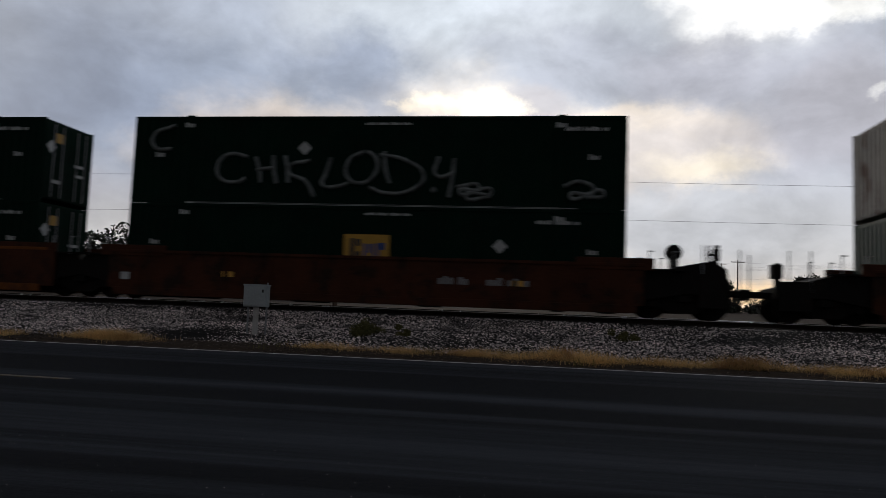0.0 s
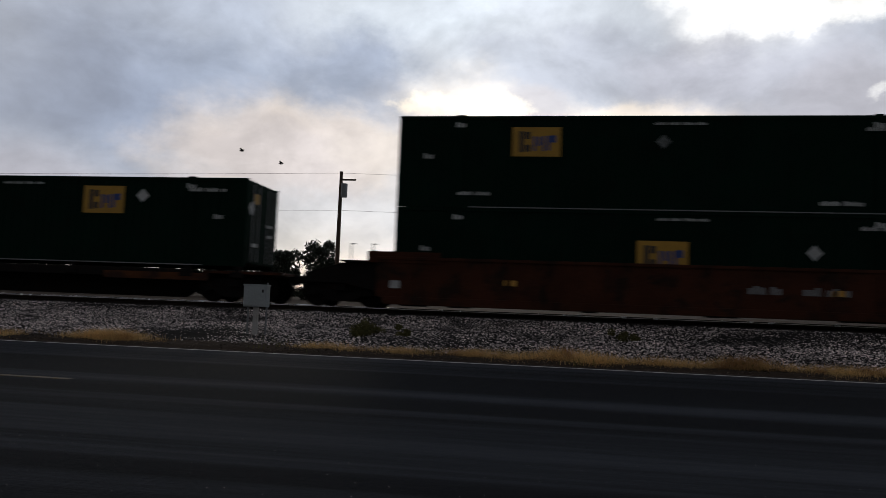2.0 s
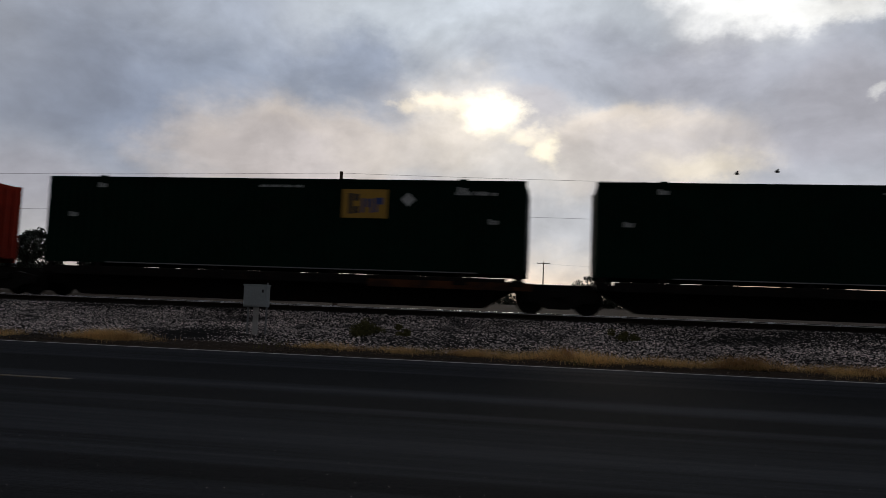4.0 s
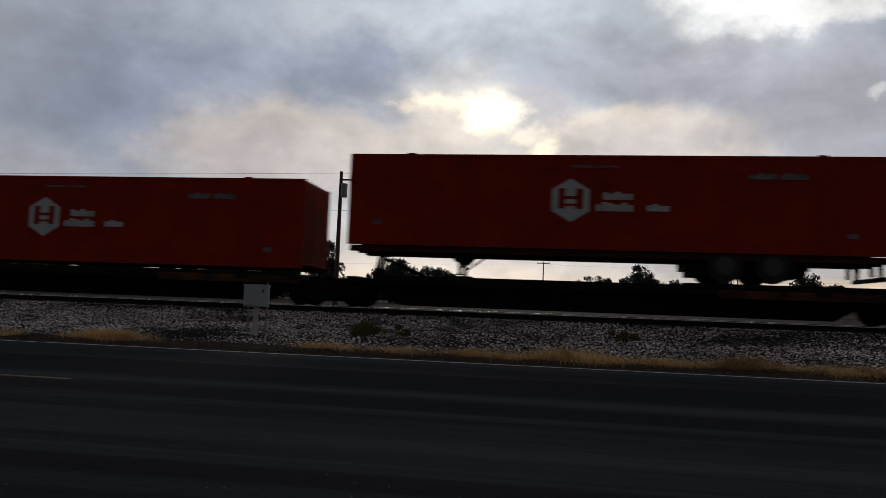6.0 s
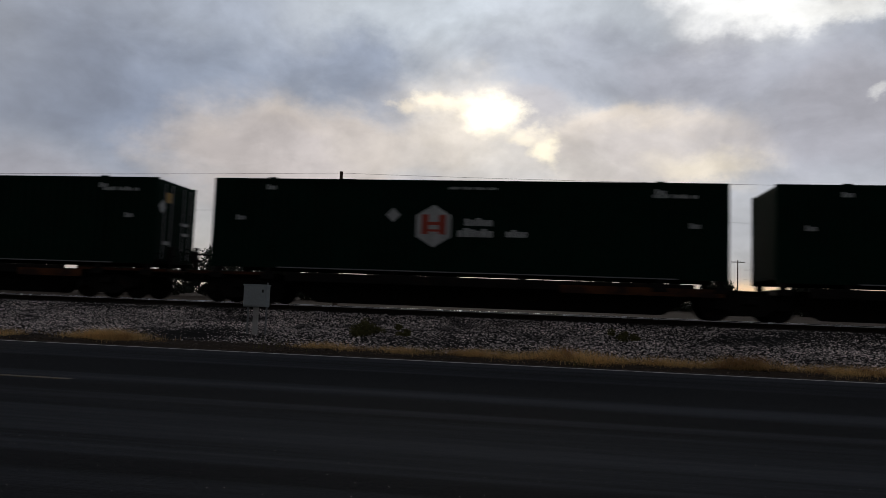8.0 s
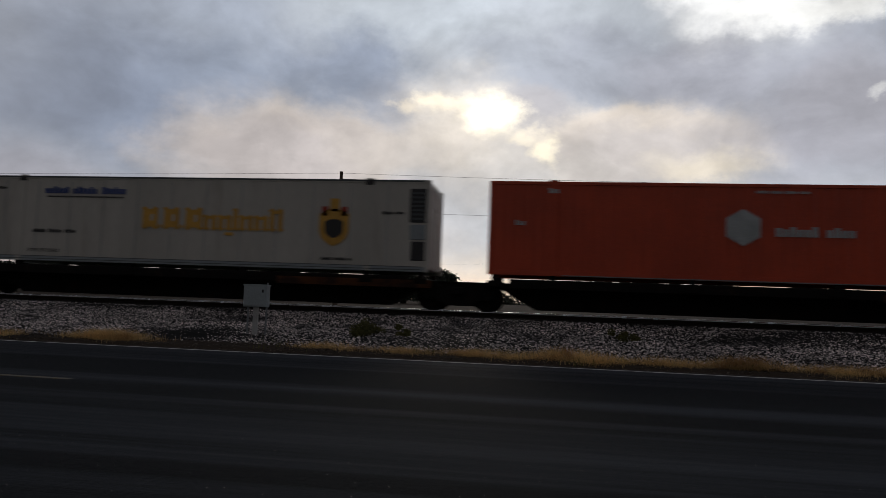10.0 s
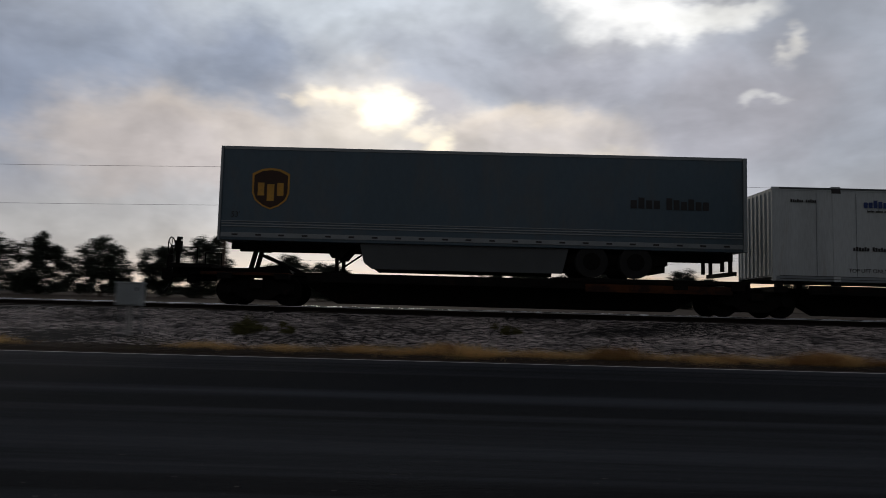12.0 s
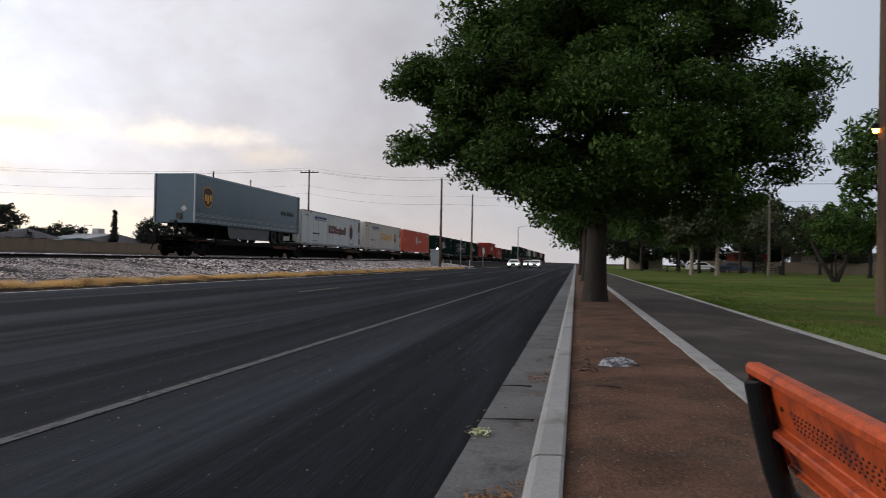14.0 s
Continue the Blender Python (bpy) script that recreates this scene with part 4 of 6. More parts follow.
def chassis(ob, z0, rim="rim"):
    """Landing legs, axles and tyres under a road trailer; z0: deck height in its space."""
    for y in (-0.75, 0.75):
        bm = prism(bmesh.new(), [(-5.0, 0.0), (-4.0, 0.0), (-4.35, -0.45), (-4.65, -0.45)], y - 0.06, y + 0.06)
        rod(bm, (-4.5, y, -0.3), (-4.5, y, z0 + 0.03), 0.065)
        rod(bm, (-4.45, y, -0.62), (-3.75, y, -0.12), 0.03, sides=6)
        box(bm, -4.66, -4.34, y - 0.12, y + 0.12, z0, z0 + 0.03)
        part("landing_leg", bm, "black_steel", ob, "black folding landing leg")
    part("suspension", boxes((2.55, 5.75, -0.92, 0.92, z0 + 0.22, -0.12), bevel=0.03), "black_steel", ob, "black axle and spring gear")
    part("underframe", boxes((-7.9, 8.0, -0.55, -0.40, -0.22, 0.0), (-7.9, 8.0, 0.40, 0.55, -0.22, 0.0), (2.4, 5.8, -1.0, 1.0, -0.45, -0.15)), "black_steel", ob)
    for x in (3.4, 4.75):
        for y in (-1.12, 1.12):
            wh = part("wheel", tyre(bmesh.new(), x, y, z0 + 0.5), "rubber", ob, "black rubber trailer tyre")
            part("rim", tyre(bmesh.new(), x, y + (-0.10 if y < 0 else 0.10), z0 + 0.5, 0.27, 0.08), rim, wh, "steel rim")
    bm = boxes((7.5, 7.6, -0.9, -0.8, z0 + 0.30, 0), (7.5, 7.6, 0.8, 0.9, z0 + 0.30, 0), (7.75, 7.9, -1.1, 1.1, z0 + 0.18, z0 + 0.30), (7.75, 7.85, -0.9, -0.8, z0 + 0.2, 0), (7.75, 7.85, 0.8, 0.9, z0 + 0.2, 0))
    part("rear_bumper", bm, "black_steel", ob)


# the red container that rides on a road chassis, and the grey trailer at the tail
ch = thing("trailer_chassis", "black steel road chassis with twin axles under a red container", "trailer")
part("deck", boxes((-8.0, 8.0, -1.2, -1.05, -0.20, -0.012), (-8.0, 8.0, 1.05, 1.2, -0.20, -0.012), *[(x, x + 0.15, -1.2, 1.2, -0.16, -0.012) for x in np.arange(-7.9, 8, 1.5)]), "brown_steel", ch)
chassis(ch, -0.86)
for sy in (-1.27, 1.23):
    part("mud_flap", boxes((8.0, 8.03, sy, sy + 0.04, -0.5, 0.0), (7.9, 8.05, sy, sy + 0.1, -0.3, 0.0)), "black_steel", ch)
on_train(ch, -142.35, RAIL_Z + 1.98)

up = thing("box_trailer", "grey aluminium box trailer with a brown and gold shield", "trailer")
BT = 2.93
part("body", boxes((-8.06, 8.06, -WID + 0.01, WID - 0.01, 0.0, BT), bevel=0.025), "trailer_grey", up)
for z0, z1 in ((0.10, 0.24), (0.42, 0.455), (0.50, 0.535), (0.58, 0.605)):
    part("rub_rail", boxes((-8.04, 8.04, -WID - 0.012, -WID + 0.02, z0, z1), bevel=0.004), "alu", up, "bright aluminium side rail")
part("top_trim", boxes((-8.07, 8.07, -WID - 0.008, -WID + 0.05, BT - 0.09, BT + 0.006), (-8.07, 8.07, WID - 0.05, WID + 0.008, BT - 0.09, BT + 0.006), bevel=0.004), "alu", up)
for sx in (-1, 1):
    for sy in (-1, 1):
        part("corner_trim", boxes((sx * 8.08 - 0.05, sx * 8.08 + 0.02 * sx + 0.05, sy * WID - 0.05, sy * WID + 0.05, 0, BT), bevel=0.02), "alu", up)
stud = part("marker_lamp", boxes((-0.09, 0.09, -WID - 0.016, -WID + 0.01, 0.145, 0.20)), "mark_dark", up)
stud.matrix_basis = pose(-7.6, 0, 0)
for i in range(1, 22):
    share("marker_lamp", stud, up, pose(-7.6 + i * 0.72, 0, 0))
part("skirt", prism(bmesh.new(), [(-3.75, 0.0), (2.7, 0.0), (2.5, -0.78), (-3.35, -0.78), (-3.6, -0.6)], -1.20, -1.16), "skirt_grey", up, "grey aerodynamic side skirt")
part("skirt", prism(bmesh.new(), [(-3.75, 0.0), (2.7, 0.0), (2.5, -0.78), (-3.35, -0.78), (-3.6, -0.6)], 1.16, 1.20), "skirt_grey", up, "grey aerodynamic side skirt")
chassis(up, -0.88, "black_steel")
sh = mark("shield", -6.55, 1.62, 1.16, 1.30, "mark_gold", up, "shield_badge", "brown shield with a gold rim")
mark("shield", -6.55, 1.61, 1.04, 1.18, "mark_brown", sh, "shield_field", y=-WID - 0.006)
for dx, dz, wd, ht in ((-0.30, 0.02, 0.20, 0.40), (0.0, -0.08, 0.22, 0.52), (0.30, 0.02, 0.20, 0.40)):
    mark("bar", -6.55 + dx, 1.58 + dz, wd, ht, "mark_gold", sh, "block", y=-WID - 0.011)
mark("words", 5.05, 1.47, 0.95, 0.36, "mark_dark", up, "word_mark", "dark word bars"), mark("words", 6.35, 1.45, 1.35, 0.36, "mark_dark", up, "word_mark", "dark word bars")
tx = bpy.data.curves.new("lettering", "FONT")
tx.body, tx.size, tx.extrude = "53'", 0.24, 0.002
tx.materials.append(M["mark_dark"])
t = new("lettering", tx)
t.parent, t.matrix_basis = up, pose(-7.75, -WID - 0.004, 0.72, 90, 0, 0)
mark("diamond", -8.0, 0.9, 0.01, 0.01, "mark_white", up, "rivet")
# front wall fittings
part("door_latch", boxes((-8.12, -8.06, -0.5, -0.1, 0.25, 0.6), bevel=0.02), "mark_dark", up)
bm = prism(bmesh.new(), [(-0.2, 0.85), (0.0, 0.65), (0.2, 0.85), (0.0, 1.05)], -0.01, 0.0)
pl = part("placard", bm, "mark_white", up, "white diamond placard")
pl.matrix_basis = pose(-8.075, -0.6, 0, 0, 0, -90)
on_train(up, -286.67, RAIL_Z + 1.97)


# ---- railway cars ----
def truck(parent, x):
    """A two-axle freight truck: side frames, bolster, wheelsets."""
    for sy in (-1, 1):
        y = sy * 0.98
        pts = [(x - 1.15, 0.36), (x - 1.15, 0.62), (x - 0.7, 0.72), (x - 0.35, 0.78), (x + 0.35, 0.78), (x + 0.7, 0.72), (x + 1.15, 0.62), (x + 1.15, 0.36), (x + 0.72, 0.36), (x + 0.36, 0.16), (x - 0.36, 0.16), (x - 0.72, 0.36)]
        fr = part("side_frame", prism(bmesh.new(), pts, y - 0.07, y + 0.07), "black_steel", parent, "dark cast steel truck frame")
        for dx in (-0.89, 0.89):
            part("axle_box", tyre(bmesh.new(), x + dx, y - sy * -0.06, 0.45, 0.12, 0.2), "black_steel", fr)
    part("bolster", boxes((x - 0.2, x + 0.2, -1.2, 1.2, 0.5, 0.72), bevel=0.02), "black_steel", parent)
    for dx in (-0.89, 0.89):
        bm = tyre(bmesh.new(), x + dx, 0, 0.45, 0.08, 1.9)
        for y in (-0.7525, 0.7525):
            tyre(bm, x + dx, y, 0.4515, 0.445, 0.12)
            tyre(bm, x + dx, y + (0.06 if y < 0 else -0.06), 0.4515, 0.47, 0.03)
        part("wheelset", bm, "black_steel", parent, "dark steel wheelset")


def coupler(parent, x, sx):
    part("coupler", boxes((min(x, x + sx * 0.9), max(x, x + sx * 0.9), -0.1, 0.1, 0.72, 0.92), (x + sx * 0.75 - 0.15, x + sx * 0.75 + 0.15, -0.17, 0.17, 0.65, 0.98), bevel=0.02), "black_steel", parent)
    bm = bmesh.new()
    for k in range(6):
        a, b = radians(30 * k), radians(30 * k + 30)
        rod(bm, (x + sx * (0.1 + 0.12 * k), -0.3, 0.70 - 0.22 * math.sin(a)), (x + sx * (0.1 + 0.12 * (k + 1)), -0.3, 0.70 - 0.22 * math.sin(b)), 0.025, sides=6)
    part("air_hose", bm, "rubber", parent)


def brake_stand(parent, x, z, y=-0.9, sx=-1):
    """A post with a gear housing and a hand wheel on the side that sx names."""
    bm = boxes((x - 0.055, x + 0.055, y - 0.05, y + 0.05, z - 0.4, z + 0.70), (x - 0.09, x + 0.09, y - 0.11, y + 0.11, z + 0.28, z + 0.62), bevel=0.012)
    rod(bm, (x, y, z + 0.45), (x + sx * 0.24, y, z + 0.45), 0.03, sides=8)
    box(bm, x - 0.04, x + 0.09, y - 0.07, y + 0.07, z + 0.66, z + 0.74)
    part("brake_stand", bm, "black_steel", parent)
    bm, wx = bmesh.new(), x + sx * 0.22
    for k in range(14):
        a, b = radians(k * 360 / 14), radians((k + 1) * 360 / 14)
        rod(bm, (wx, y + 0.28 * math.cos(a), z + 0.45 + 0.28 * math.sin(a)), (wx, y + 0.28 * math.cos(b), z + 0.45 + 0.28 * math.sin(b)), 0.018, sides=5)
        if k % 3 == 0:
            rod(bm, (wx, y, z + 0.45), (wx, y + 0.28 * math.cos(a), z + 0.45 + 0.28 * math.sin(a)), 0.012, sides=5)
    part("brake_wheel", bm, "black_steel", parent, "round hand brake wheel")


def hand_rail(parent, x0, x1, y, z0, z1, bars=1):
    """A bent pipe rail with level bars between its posts."""
    bm = bmesh.new()
    for x in (x0, x1):
        rod(bm, (x, y, z0), (x, y, z1), 0.018, sides=6)
    for k in range(bars):
        zz = z1 - k * (z1 - z0) / (bars + 0.6)
        rod(bm, (x0, y, zz), (x1, y, zz), 0.018, sides=6)
    part("hand_rail", bm, "black_steel", parent, "thin pipe hand rail")


def well_car(label, material, left, right, ends=(False, False)):
    """left, right: truck centres from the car's middle; ends: whether each end is a coupled end with its own truck."""
    ob = thing("well_car", label, "railway car", "well cars")
    for sy in (-1, 1):
        y = sy * 1.38
        pts = [(-8.6, 0.36), (-8.2, 0.29), (8.2, 0.29), (8.6, 0.36), (8.6, 1.42), (8.35, 1.56), (-8.35, 1.56), (-8.6, 1.42)]
        sl = part("side_sill", prism(bmesh.new(), pts, y - 0.02, y + 0.02), material, ob)
        part("top_chord", boxes((-8.6, 8.6, y - 0.06, y + 0.06, 1.50, 1.60), bevel=0.015), material, sl)
        part("bottom_chord", boxes((-8.4, 8.4, y - 0.07, y + 0.07, 0.12, 0.36), bevel=0.015), material, sl)
        for x0, x1 in ((-8.9, -6.6), (6.6, 8.9)):
            part("end_cheek", boxes((x0, x1, y - 0.045, y + 0.045, 1.40, 1.76), bevel=0.015), "brown_steel", sl, "dark brown raised end section")
            if material == "orange_sill":
                part("end_panel", boxes((x0 - (0 if x0 > 0 else 0.2), x1 + (0 if x0 > 0 else 0.8), y - 0.055, y + 0.055, 0.30, 1.52), bevel=0.01), "brown_steel", sl, "rust-brown end panel")
        for x in np.arange(-7.5, 7.6, 1.5):
            part("stiffener", boxes((x - 0.05, x + 0.05, y - 0.05, y + 0.05, 0.36, 1.5)), material, sl)
    for x in (-7.6, -6.1, -2, 2, 6.1, 7.6):
        part("floor_beam", boxes((x - 0.2, x + 0.2, -1.36, 1.36, 0.08, 0.26)), "black_steel", ob)
    for sx, tx, end in ((-1, left, ends[0]), (1, right, ends[1])):
        a, b = sorted((sx * 8.55, tx + sx * (1.25 if end else 0.25)))
        pts = [(sx * 8.5, 0.5), (sx * 8.5, 1.50), (tx - sx * 0.2, 1.42), (tx + sx * (1.2 if end else 0.15), 1.02), (tx + sx * (1.2 if end else 0.15), 0.75), (tx, 0.74)]
        part("end_platform", prism(bmesh.new(), pts, -1.25, 1.25), "black_steel", ob, "dark end platform over the truck")
        for y0 in (-1.42, 1.0):
            part("walkway", boxes((min(sx * 8.5, tx), max(sx * 8.5, tx), y0, y0 + 0.42, 1.42, 1.46)), "black_steel", ob)
        for k, x in enumerate((sx * 8.75, tx - sx * 0.35)):
            for y in (-1.35, 1.35):
                part("grab_iron", rod(rod(bmesh.new(), (x, y, 1.4), (x, y, 2.0), 0.02, sides=6), (x - 0.0, y, 1.98), (x + 0.12, y, 1.98), 0.02, sides=6), "galv", ob)
        if end:
            truck(ob, tx)
            coupler(ob, tx + sx * 1.2, sx)
    if not ends[0]:
        truck(ob, left)
    part("reflector", boxes((-8.15, -7.85, -1.412, -1.398, 0.62, 0.86)), "mark_white", ob)
    for x, wd, m in ((-4.4, 0.42, "mark_gold"), (4.9, 0.42, "mark_gold"), (3.0, 1.1, "galv"), (4.6, 1.3, "galv")) if material != "orange_sill" else ((-7.6, 0.5, "mark_gold"), (7.4, 0.4, "mark_gold")):
        mark("words", x, 0.92, wd, 0.24, m, ob, "number_mark", y=-1.402)
    return ob


def spine_car(left, right, ends=(False, False), hitch=False, material="black_steel", reach=1.7):
    ob = thing("spine_car", "dark steel spine car with container saddles" if not hitch else "dark steel spine car with a raised trailer hitch", "railway car", "spine cars")
    part("spine", prism(bmesh.new(), [(left, 0.72), (left + 1.3, 0.72), (left + 2.4, 0.10), (right - 2.4, 0.10), (right - 1.3, 0.72), (right, 0.72), (right, 0.92), (left, 0.92)], -0.42, 0.42), material, ob)
    for sy in (-1, 1):
        y = sy * 1.22
        part("side_ledge", boxes((left + 1.6, right - 1.6, y - 0.10, y + 0.10, 0.74, 1.02), bevel=0.01), material, ob)
        part("apron", boxes((3.2, right - 0.8, y - 0.115, y - 0.105, 0.66, 0.90)), "orange_steel", ob, "worn orange-brown side apron")
    for x in (-7.85, -6.1, -2.0, 2.0, 6.1, 7.85):
        sd = part("saddle", boxes((x - 0.22, x + 0.22, -1.35, 1.35, 0.78, 0.96), bevel=0.015), material, ob)
        if not hitch:
            part("pedestal", boxes((x - 0.1, x + 0.1, -1.3, -1.1, 0.95, 1.15)), material, sd)
            part("pedestal", boxes((x - 0.1, x + 0.1, 1.1, 1.3, 0.95, 1.15)), material, sd)
    if hitch:
        bm = boxes((-7.35, -6.85, -0.45, 0.45, 1.72, 1.80), bevel=0.02)
        for y in (-0.35, 0.35):
            rod(bm, (-7.15, y, 1.75), (-7.35, y, 0.95), 0.08)
            rod(bm, (-7.0, y, 1.6), (-5.5, y, 0.95), 0.05)
        box(bm, -5.9, -4.4, -0.5, 0.5, 0.94, 1.05)
        part("hitch", bm, "black_steel", ob, "raised trailer hitch")
        part("tyre_deck", boxes((2.2, 8.2, -1.35, -0.75, 0.96, 1.075), (2.2, 8.2, 0.75, 1.35, 0.96, 1.075)), material, ob)
        part("leg_deck", boxes((-4.9, -4.1, -1.1, 1.1, 0.96, 1.075)), material, ob)
    truck(ob, left)
    for sx, tx, end in ((-1, left, ends[0]), (1, right, ends[1])):
        if end:
            part("end_deck", boxes((min(tx - 1.0, tx + sx * reach), max(tx + 1.0, tx + sx * reach), -1.3, 1.3, 0.90, 0.99), bevel=0.01), "brown_steel", ob)
            coupler(ob, tx + sx * (reach - 0.1), sx)
            if sx > 0:
                truck(ob, tx)
    return ob


TAG = -8.03


def place_car(ob, mid):
    on_train(ob, mid, RAIL_Z)


place_car(well_car("brown rusty well car carrying stacked containers", "brown_steel", -9.75, 9.8, (False, True)), -5.90)
wc = well_car("orange well car carrying stacked containers", "orange_sill", -9.72, 9.75)
for x in (-0.57, -0.03, 0.62):
    mark("bar", x, 0.90, 0.15, 0.56, "mark_maroon", wc, "block", y=-1.402)
for x, wd in ((-0.57, 0.48), (-0.03, 0.48), (0.62, 0.62)):
    mark("bar", x, 1.15, wd, 0.13, "mark_maroon", wc, "block", y=-1.405)
mark("bar", 0.62, 0.68, 0.62, 0.13, "mark_maroon", wc, "block", y=-1.405)
place_car(wc, -25.38)
place_car(well_car("brown and orange worn well car carrying stacked containers", "brown_steel", -9.8, 9.72, (True, False)), -44.82)
mids = [(-65.92, True, False), (-86.64, False, False), (-104.9, False, False), (-124.18, False, False), (-142.35, False, True), (-159.95, False, False),
        (-177.5, False, False), (-194.93, False, False), (-213.08, True, False), (-233.93, False, False), (-251.93, False, False), (-269.68, False, False), (-286.67, False, True)]
for i, (m, first, hitch) in enumerate(mids):
    nxt = mids[i + 1] if i + 1 < len(mids) else None
    if nxt is None:
        left, le = -6.9, True
    elif nxt[1]:
        left, le = -7.1, True
    else:
        left, le = (nxt[0] - m) / 2, False
    right = (7.7 if i == 0 else 6.35) if first else (mids[i - 1][0] - m) / 2
    last = i == len(mids) - 1
    sc = spine_car(left, right, (le, first), hitch, reach=2.25 if first and i else 1.7)
    if first and i > 0:
        brake_stand(sc, right + 2.1, 1.0, sx=1)
        hand_rail(sc, right + 1.2, right + 1.9, -1.2, 0.98, 1.5, 2)
    if le and nxt:
        brake_stand(sc, left - 1.7, 1.0)
        hand_rail(sc, left - 1.55, left - 0.8, -1.2, 0.98, 1.5, 2)
    if last:
        brake_stand(sc, -9.45, 1.32, -0.9)
        part("end_deck", boxes((-9.65, -8.3, -1.3, 1.3, 1.10, 1.22), (-9.6, -8.6, -0.9, 0.9, 0.90, 1.10), bevel=0.012), "black_steel", sc)
        part("end_beam", prism(bmesh.new(), [(-8.7, 0.90), (-8.7, 1.14), (-7.3, 1.16), (-6.2, 1.30), (-5.9, 0.95)], -0.45, 0.45), "black_steel", sc)
        part("draft_gear", boxes((-10.0, -8.6, -0.22, 0.22, 0.82, 1.00), (-10.22, -9.88, -0.2, 0.2, 0.74, 1.10), bevel=0.02), "black_steel", sc)
        part("end_marker", boxes((-10.1, -9.92, -0.12, 0.12, 1.08, 1.55), (-10.06, -9.96, -0.05, 0.05, 1.5, 1.72), bevel=0.025), "black_steel", sc, "dark end-of-train device")
        part("trailing_hose", rod(rod(bmesh.new(), (-9.95, 0.1, 0.8), (-10.1, 0.12, 0.5), 0.03, sides=6), (-10.1, 0.12, 0.5), (-10.22, 0.12, 0.36), 0.04, sides=6), "rubber", sc)
        hand_rail(sc, -9.3, -8.75, -1.2, 1.2, 1.72)
        hand_rail(sc, -9.3, -8.75, 1.2, 1.2, 1.72)
    if first and i:
        for k, (dx, wd, dz, ht) in enumerate(((0.0, 0.75, -0.05, 0.10), (0.55, 0.10, 0.04, 0.26), (0.95, 0.55, 0.0, 0.10), (1.25, 0.12, 0.02, 0.24), (1.65, 0.45, 0.07, 0.09), (2.0, 0.40, -0.06, 0.09), (2.5, 0.10, 0.0, 0.25), (2.85, 0.40, -0.05, 0.10))):
            mark("bar", TAG + dx, 0.86 + dz * 1.3, wd, ht * 1.25, "galv" if k < 6 else "mark_maroon", sc, "spray_bar", y=-1.355)
    place_car(sc, m)
brake_first = [o for o, u, z in MOVING if abs(u + 5.9) < 0.01 and o.name.startswith("well_car")][0]
brake_stand(brake_first, 10.75, 1.50)
part("drum_bracket", boxes((9.38, 9.62, -1.12, -0.88, 0.9, 1.8), (9.1, 10.8, -1.15, -0.85, 1.28, 1.42), bevel=0.01), "black_steel", brake_first)
part("grab_post", rod(rod(bmesh.new(), (11.35, -1.2, 0.9), (11.35, -1.2, 2.1), 0.02, sides=6), (10.3, -1.2, 2.2), (10.3, -1.2, 1.2), 0.02, sides=6), "galv", brake_first)
part("end_slope", prism(bmesh.new(), [(9.6, 1.2), (9.6, 1.55), (10.6, 1.75), (11.0, 1.5), (11.05, 0.9)], -1.2, -1.1), "black_steel", brake_first)
part("brake_drum", tyre(bmesh.new(), 9.5, -1.0, 1.98, 0.24, 0.2), "black_steel", brake_first)
part("end_step", boxes((10.2, 11.0, -1.3, -1.1, 0.35, 1.35), (10.95, 11.05, -1.3, 1.3, 0.6, 1.15)), "black_steel", brake_first)

# cars further ahead, first a rusty pale stack
for i, (m, mats) in enumerate(((17.6, ("green_old", "rusty_white")), (37.7, ("green", "green")), (57.2, ("brown_steel", "rusty_white")), (78.5, ("green", "green_old")),
                               (98.0, ("green_old", "green")), (117.5, ("brown_steel", "red")), (139, ("green", "rusty_white")), (159, ("green", "green")), (179, ("brown_steel", "green")))):
    labels = {"green_old": "faded green ribbed container", "rusty_white": "pale rust-streaked container", "green": "dark green ribbed container", "brown_steel": "brown ribbed container", "red": "dull red container"}
    stack(m, container(labels[mats[0]] + " in a well car", mats[0]), container(labels[mats[1]] + " on top of a stack", mats[1]))
    wc = well_car("brown rusty well car with stacked containers", "brown_steel", -9.75, 9.7, (i in (0, 3, 6), False))
    if i == 0:
        part("end_post", boxes((-11.1, -10.95, -1.0, -0.8, 0.7, 1.75), (-11.2, -10.9, -1.05, -0.7, 1.3, 1.7), bevel=0.01), "black_steel", wc)
        part("end_step", boxes((-11.0, -10.2, -1.3, -1.1, 0.35, 1.2)), "black_steel", wc)
        for x, top in ((-11.9, 1.95), (-10.8, 2.1), (-10.2, 2.1)):
            part("grab_post", rod(bmesh.new(), (x, -1.25, 0.9), (x, -1.25, top), 0.022, sides=6), "galv", wc, "upright grab rail")
    place_car(wc, m)

# ---- beside the track ----
# the reach of bare ground behind the track is closed by a long block wall
wall = structure(new("wall_north"), "long low tan block wall behind the railway", "wall")
bay = part("wall_bay", boxes((-3.98, 3.98, -0.1, 0.1, 0, 1.62), (-4.06, -3.9, -0.16, 0.16, 0, 1.72), (-3.98, 3.98, -0.13, 0.13, 1.58, 1.66), bevel=0.01), "wall_tan", wall)
bay.matrix_basis = pose(48, 62, 0.95)
for i in range(1, 45):
    share("wall_bay", bay, wall, pose(48 + 8 * i, 62, 0.95))

